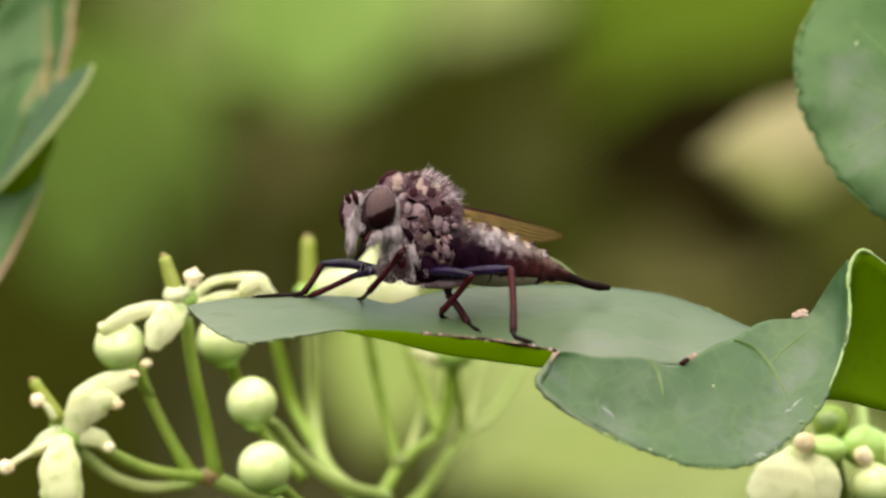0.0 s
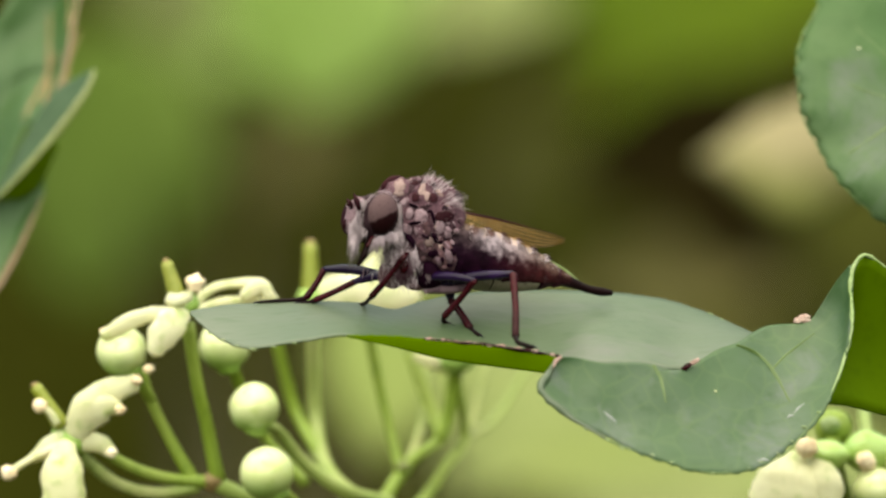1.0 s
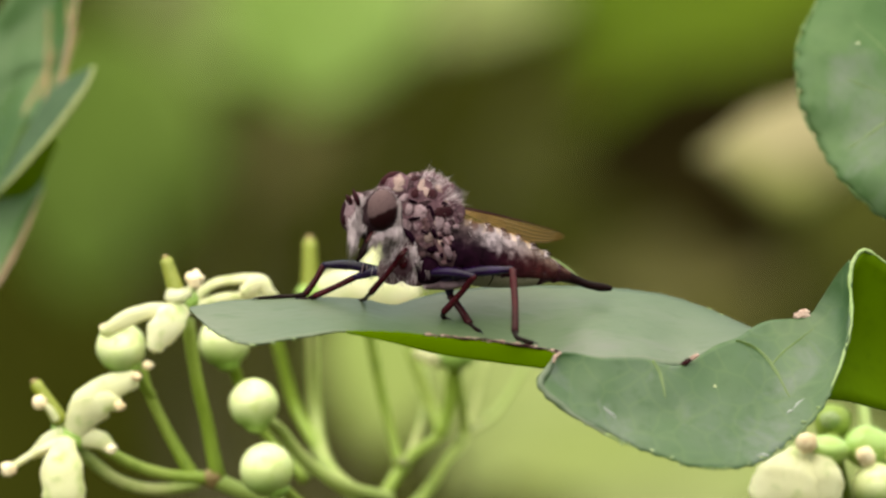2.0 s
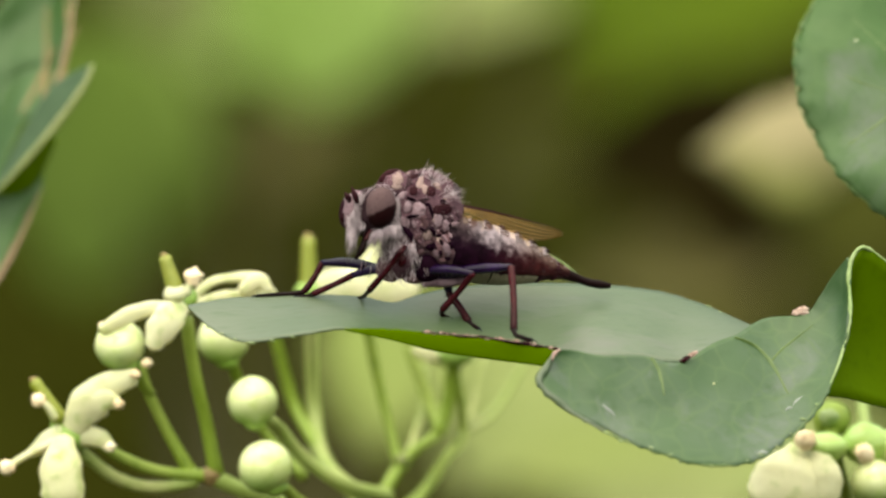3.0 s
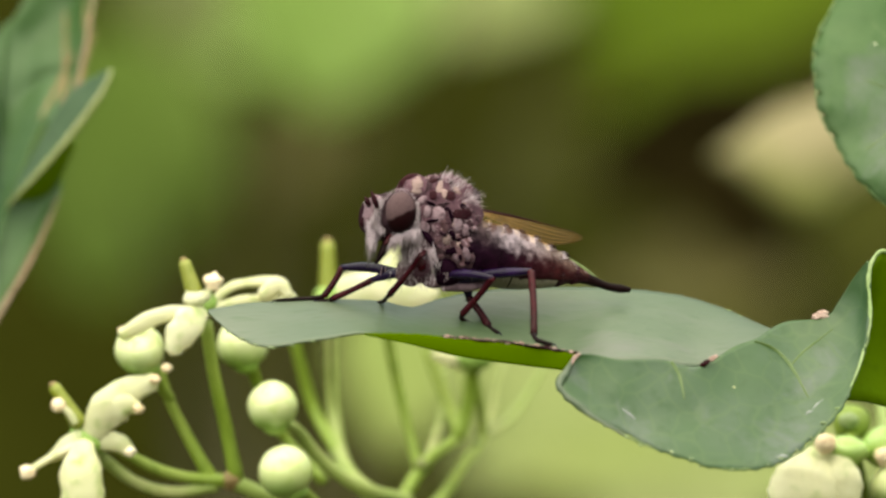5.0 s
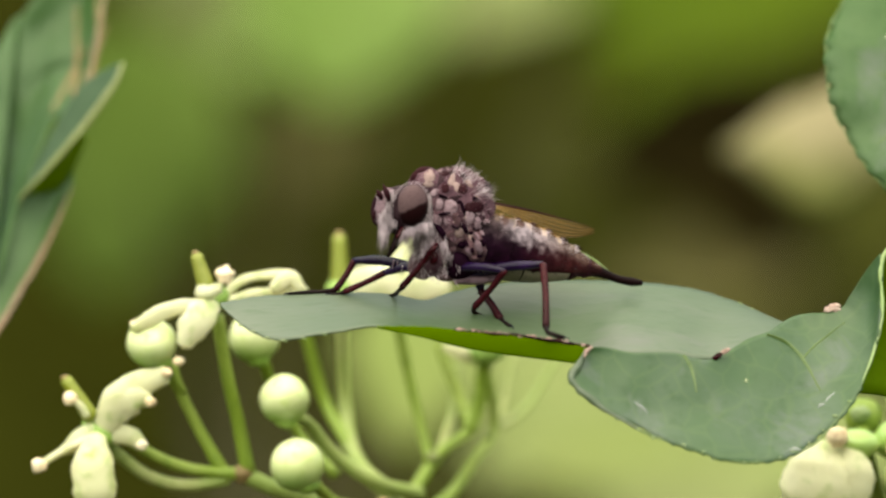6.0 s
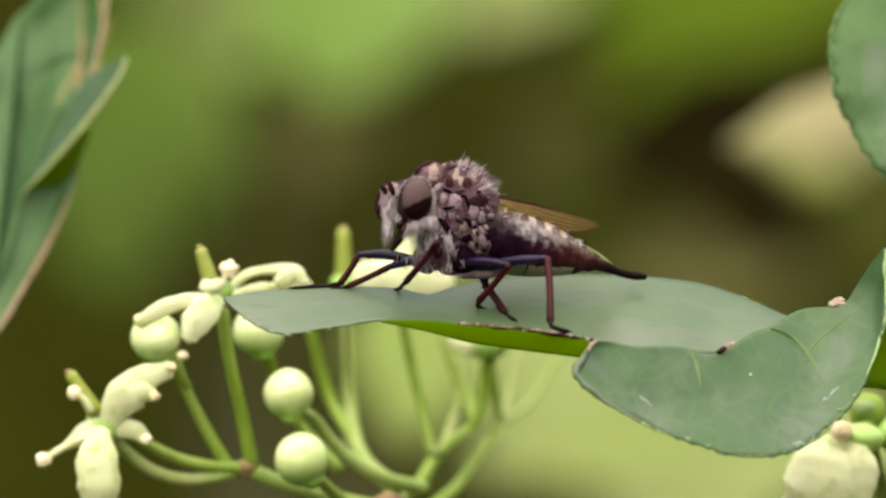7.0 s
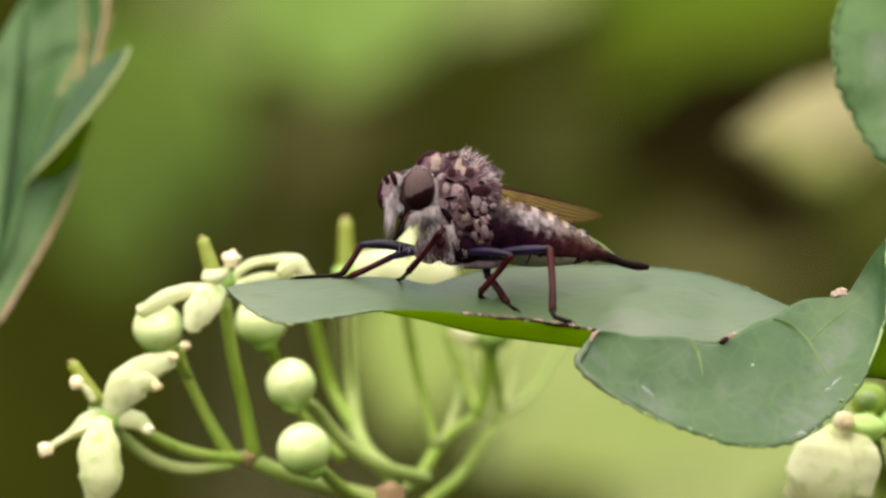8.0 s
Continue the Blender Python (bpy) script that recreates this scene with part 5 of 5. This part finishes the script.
    part("coxa", rod([(-1.7, -1.3, 996.85), (0.4, -1.6, 996.8), (2.3, -1.5, 997.05)], [0.42, 0.4, 0.3], n=14), GREYED, ob, "greyish hind hip")
    tuft = []
    for _ in range(210):
        root = V((-3.29, -2.1, 998.56)) + Vector((rng.gauss(0, 0.7), rng.gauss(0, 0.3), rng.gauss(0, 0.85)))
        tuft.append((root, (rng.gauss(0.1, 0.4), -0.5, -1 + rng.gauss(0, 0.3)), rng.uniform(0.5, 1.15), 0.022, 0.2))
    for _ in range(150):
        q = rng.uniform(0, 1)
        root = V((-4.58, -2.4, 1000.15)).lerp(V((-2.29, -2.9, 1000.05)), q) + Vector((0, rng.gauss(0, 0.3), rng.gauss(0, 0.4)))
        tuft.append((root, (rng.gauss(-0.25, 0.3), -0.4, -1 + rng.gauss(0, 0.2)), rng.uniform(0.7, 1.5), 0.018, 0.2))
    for _ in range(60):
        root = V((-4.09, -1.6, 997.91)) + Vector((rng.gauss(0, 0.8), rng.gauss(0, 0.3), rng.gauss(0, 0.5)))
        tuft.append((root, (rng.gauss(-0.2, 0.4), -0.5, -1), rng.uniform(0.4, 0.9), 0.018, 0.2))
    tagged(part("tuft", hairs(bmesh.new(), tuft, rng), WHITE_HAIR, hips, "white hair tufts"), kind="stuff")

    # abdomen: overlapping rings, dark flanks and pale dusted backs
    axis = spline([(0.05, 0.3, 1000.25), (3.3, 0.8, 999.45), (6.07, 1.5, 998.85), (8.58, 2.2, 998.24), (11.11, 3, 997.59)], 9)
    girth = [2.55, 2.68, 2.68, 2.55, 2.32, 1.95, 1.5, 0.98, 0.45]
    fuzz, crest, silver = [], [], []
    for i in range(8):
        p0, p1, r0, r1 = axis[i], axis[i + 1], girth[i], girth[i + 1]
        d = (p1 - p0).normalized()
        ring = rod([p0 - d * 0.25, p0, p0.lerp(p1, 0.5), p1, p1 + d * 0.12], [r0 * 0.86, r0 * 0.99, (r0 + r1) * 0.515, r1 * 1.03, r1 * 0.86], n=14, sides=32, rough=0.04)
        seg = part("abdomen_segment", ring, DULL if i < 3 else RUSSET, ob, "dark abdomen ring with a pale grey back")
        s = Vector((0, -1, 0))
        s = (s - d * s.dot(d)).normalized()
        up = s.cross(d)
        if up.z < 0:
            up = -up
        bm = bmesh.new()
        layer = bm.loops.layers.uv.new("UVMap")
        rows, place = [], {}
        for a in range(11):
            t = a / 10 * 1.08 - 0.04
            p, r = p0.lerp(p1, t), (r0 + (r1 - r0) * t) * (1.05 + 0.025 * t)
            row = []
            for b in range(25):
                q = -0.6 + 2.1 * b / 24
                rr = r * (1 + 0.02 * noise.noise(Vector((a, b, i)) * 0.8)) - (0.08 if b in (0, 24) else 0)
                v = bm.verts.new(p + s * (math.cos(q) * rr) + up * (math.sin(q) * rr))
                place[v] = (i + min(0.995, max(0.005, t)), q)
                row.append(v)
            rows.append(row)
        for g0, g1 in zip(rows, rows[1:]):
            for b in range(24):
                for corner in bm.faces.new((g0[b], g0[b + 1], g1[b + 1], g1[b])).loops:
                    corner[layer].uv = place[corner.vert]
        part("tergite", bm, ABDOMEN, seg, "grey dusted plate with a dark flank")
        for name, from_q, to_q, count in (("sternite", -1.7, -0.72, 6),):
            if i >= count:
                continue
            bm = bmesh.new()
            rows = []
            for a in range(9):
                t = a / 8
                p, r = p0.lerp(p1, t), (r0 + (r1 - r0) * t) * 1.05
                row = []
                for b in range(7):
                    q = from_q + 0.12 * noise.noise(Vector((a * 0.9, i, from_q))) + (to_q - from_q) * b / 6 + 0.05 * i * (b / 6)
                    rr = r - (0.1 if b in (0, 6) else 0)
                    row.append(bm.verts.new(p + s * (math.cos(q) * rr) + up * (math.sin(q) * rr)))
                rows.append(row)
            for g0, g1 in zip(rows, rows[1:]):
                for b in range(6):
                    bm.faces.new((g0[b], g0[b + 1], g1[b + 1], g1[b]))
            part(name, bm, BELLY, seg)
        if 1 < i < 7:
            n = (s * math.cos(1.35) + up * math.sin(1.35)) * r0 * 1.05
            part("notch", rod([p0 + n - d * 0.2, p0 + n * 1.02 + d * 0.25, p0 + n * 0.98 + d * 0.8], [0.06, 0.15, 0.05], n=8, sides=8), BROWN, seg, "dark mark")
        for _ in range((60, 110, 160, 160, 130, 80, 40, 10)[i]):      # silvery pile, thickest on the shoulder of each ring
            q, t = max(0.56, rng.gauss(0.8 + 0.03 * i, 0.2)), min(1.0, abs(rng.gauss(0.6, 0.3)))
            n = s * math.cos(q) + up * math.sin(q)
            silver.append((p0.lerp(p1, t) + n * (r0 + (r1 - r0) * t) * 1.05, n * 0.18 + d - up * 0.25, rng.uniform(0.2, 0.45), 0.013, 0.1))
        for _ in range((60, 50, 40, 50, 60, 70, 60, 20)[i]):      # dusty hairs that thin out down the flank
            q, t = 0.66 - abs(rng.gauss(0, 0.36 + 0.08 * i)), rng.uniform(0, 1)
            n = s * math.cos(q) + up * math.sin(q)
            fuzz.append((p0.lerp(p1, t) + n * (r0 + (r1 - r0) * t) * 1.03, n * 0.12 + d - up * 0.25, rng.uniform(0.2, 0.45), 0.016, 0.1))
        for _ in range(34 if i < 6 else 0):
            q = rng.uniform(0.75, 1.75)
            n = s * math.cos(q) + up * math.sin(q)
            crest.append((p0.lerp(p1, rng.uniform(0.75, 1.0)) + n * r1 * 1.02, n * 0.45 + d, rng.uniform(0.45, 0.9), 0.02, 0.1))
    tagged(part("abdomen_fur", hairs(bmesh.new(), fuzz, rng), DUST_HAIR, ob, "short pale hairs"), kind="stuff")
    tagged(part("abdomen_fuzz", hairs(bmesh.new(), silver, rng), SILVER_HAIR, ob, "silvery grey flat hairs"), kind="stuff")
    tagged(part("back_bristles", hairs(bmesh.new(), crest, rng), WHITE_HAIR, ob, "cream bristle rows on the back"), kind="stuff")
    part("ovipositor", rod([(10.6, 3, 997.7), (11.7, 3.3, 997.28), (12.9, 3.6, 996.85), (14.1, 3.9, 996.62), (14.95, 4.1, 996.52)], [0.66, 0.5, 0.38, 0.38, 0.42, 0.26], n=18, flat=0.8), TAIL, ob,
         "glossy black pointed ovipositor")

    # wings folded over the back
    for away in (0.0, 2.2):
        k = Vector((away * 0.15, away, 0.02 * away))
        a1 = [V(p) + k for p in ((0.4, 0.2, 1003.75), (3.81, 1.4, 1003.16), (7.33, 2.4, 1002.31), (9.6, 3, 1001.68), (10.5, 3.3, 1001.28))]
        b1 = [V(p) + k for p in ((0.5, -0.4, 1003.45), (3.3, -0.6, 1001.95), (6.3, 0.2, 1000.85), (8.57, 1.5, 1000.5), (10.4, 3.2, 1000.82))]
        w = part("wing", loft(a1, b1, nu=34, nv=10, wave=0.12, bow=(0, 0, 0.12)), WING, ob, "folded amber translucent wing")
        part("costa", rod([p + Vector((0, 0, 0.02)) for p in a1], [0.13, 0.08, 0.05, 0.02, 0.008], n=24, sides=6), BROWN, w, "dark leading edge")
        for f in (0.25, 0.45, 0.65, 0.85):
            part("wing_vein", rod([p.lerp(q, f * min(1, j / 2 + 0.2)) + Vector((0, 0, 0.06)) for j, (p, q) in enumerate(zip(a1, b1))],
                                  [0.045, 0.028, 0.012], n=24, sides=5), AMBER, w, "amber wing vein")
    part("wing_tip", rod([(8.36, 4.2, 999.75), (9.77, 4.6, 999.14), (10.89, 4.8, 998.44), (12, 5, 997.63)], [0.03, 0.1, 0.13, 0.04], n=16, flat=0.3), RIM, ob, "bright tip of the far wing")
    part("wing_root", ball((0.1, -1.6, 1003.44), (0.8, 0.6, 0.5), turn=(0, 20, 0), lump=0.2), RUST, ob)
    part("haltere", ball((1.1, -2.2, 1001.94), (0.28, 0.28, 0.25)), PLATE, ob)

    # legs
    def leg(hip, knee, ankle, toes, rf=0.55, rt=0.34, femur_mat=DARK, tibia_mat=RUST):
        hip, knee, ankle = V(hip), V(knee), V(ankle)
        bend = Vector((0, 0, 0.25))
        f = part("leg", rod([hip, hip.lerp(knee, 0.5) + bend, knee], [rf * 0.9, rf, rf * 0.95, rf * 0.6], n=16, sides=12), femur_mat, ob, "slender leg with dark femur")
        part("tibia", rod([knee, knee.lerp(ankle, 0.5) + Vector((0.1, 0, 0)), ankle], [rt * 1.1, rt * 0.95, rt * 1.1], n=14, sides=10), tibia_mat, f, "rusty red tibia")
        pts = [ankle] + [V(q) for q in toes]
        part("tarsus", rod(pts, [rt * 0.9, rt * 0.65, rt * 0.7, rt * 0.55], n=16, sides=8, rough=0.4), TAIL, f, "blackish tarsus")
        for sgn in (-1, 1):
            end = pts[-1]
            d = (pts[-1] - pts[-2]).normalized()
            part("claw", rod([end, end + d * 0.3 + Vector((0, 0.14 * sgn, 0.06)), end + d * 0.5 + Vector((0, 0.2 * sgn, -0.1))], [0.08, 0.06, 0.02], n=6, sides=5), DARK, f)
        bristles = []
        for _ in range(46):
            t = rng.uniform(0.05, 1)
            q = knee.lerp(ankle, t)
            bristles.append((q, (rng.gauss(0, 1), rng.gauss(0, 1), rng.gauss(-0.3, 0.7)), rng.uniform(0.35, 0.75), 0.025, 0.1))
        for _ in range(40):
            t = rng.uniform(0, 1)
            bristles.append((hip.lerp(knee, t), (rng.gauss(0, 1), rng.gauss(-0.4, 0.6), rng.gauss(-0.4, 0.8)), rng.uniform(0.45, 0.8), 0.02, 0.1))
        tagged(part("bristles", hairs(bmesh.new(), bristles, rng), BLACK_HAIR, f), kind="stuff")

    leg((-5.59, -0.6, 998.05), (-10.64, 2.5, 998.54), (-12.25, 2.6, 995.98), ((-13.51, 2.6, 995.78), (-15.26, 2.2, 995.68), (-16.45, 1.9, 995.59)), 0.46, 0.29)
    leg((-4.69, -1.4, 997.95), (-7.91, 0.5, 997.45), (-11.44, 2, 995.79), ((-11.84, 2.2, 995.63), (-12.24, 2.2, 995.53), (-12.75, 2.2, 995.53)), 0.44, 0.27)
    leg((-3.09, -2, 999.55), (-3.52, -4.4, 999.7), (-6.38, -2.2, 996.16), ((-6.69, -0.8, 995.81), (-7.01, 1.2, 995.54), (-7.43, 2.4, 995.43)), 0.25, 0.28, femur_mat=RUST)
    leg((-1.6, -1.8, 997.86), (2.68, -4.2, 997.62), (0.05, -1.6, 994.46), ((-0.05, -0.8, 994.06), (0.3, -0.4, 993.8), (0.65, -0.5, 993.66)), 0.42, 0.29)
    leg((-0.95, -1, 997.2), (6.06, -4, 998.21), (6.27, -7.6, 992.74), ((6.41, -8.6, 992.31), (6.99, -8.9, 992.07), (7.83, -9.2, 991.83)), 0.48, 0.32)
    leg((0.3, 0.4, 997.3), (0.6, 0.6, 995.85), (2.3, -0.8, 993.41), ((2.55, -1.1, 993.16), (2.84, -1.5, 992.97), (3.19, -1.9, 992.77)), 0.45, 0.34)
    for k in range(4):      # pale rings round the fore femur
        part("ring", ball(V((-7.15, 0, 998.15)).lerp(V((-6.1, 0, 998.05)), k / 3), (0.07, 0.56, 0.53), turn=(0, 8, 0)), PLATE, ob)
    return ob


fly = robber_fly()


def motions():
    """The fly keeps still on its leaf; only the camera drifts."""
    rest = Matrix.Translation(fly.location)
    walk(fly, [(0.0, rest), (8.0, rest)])


motions()
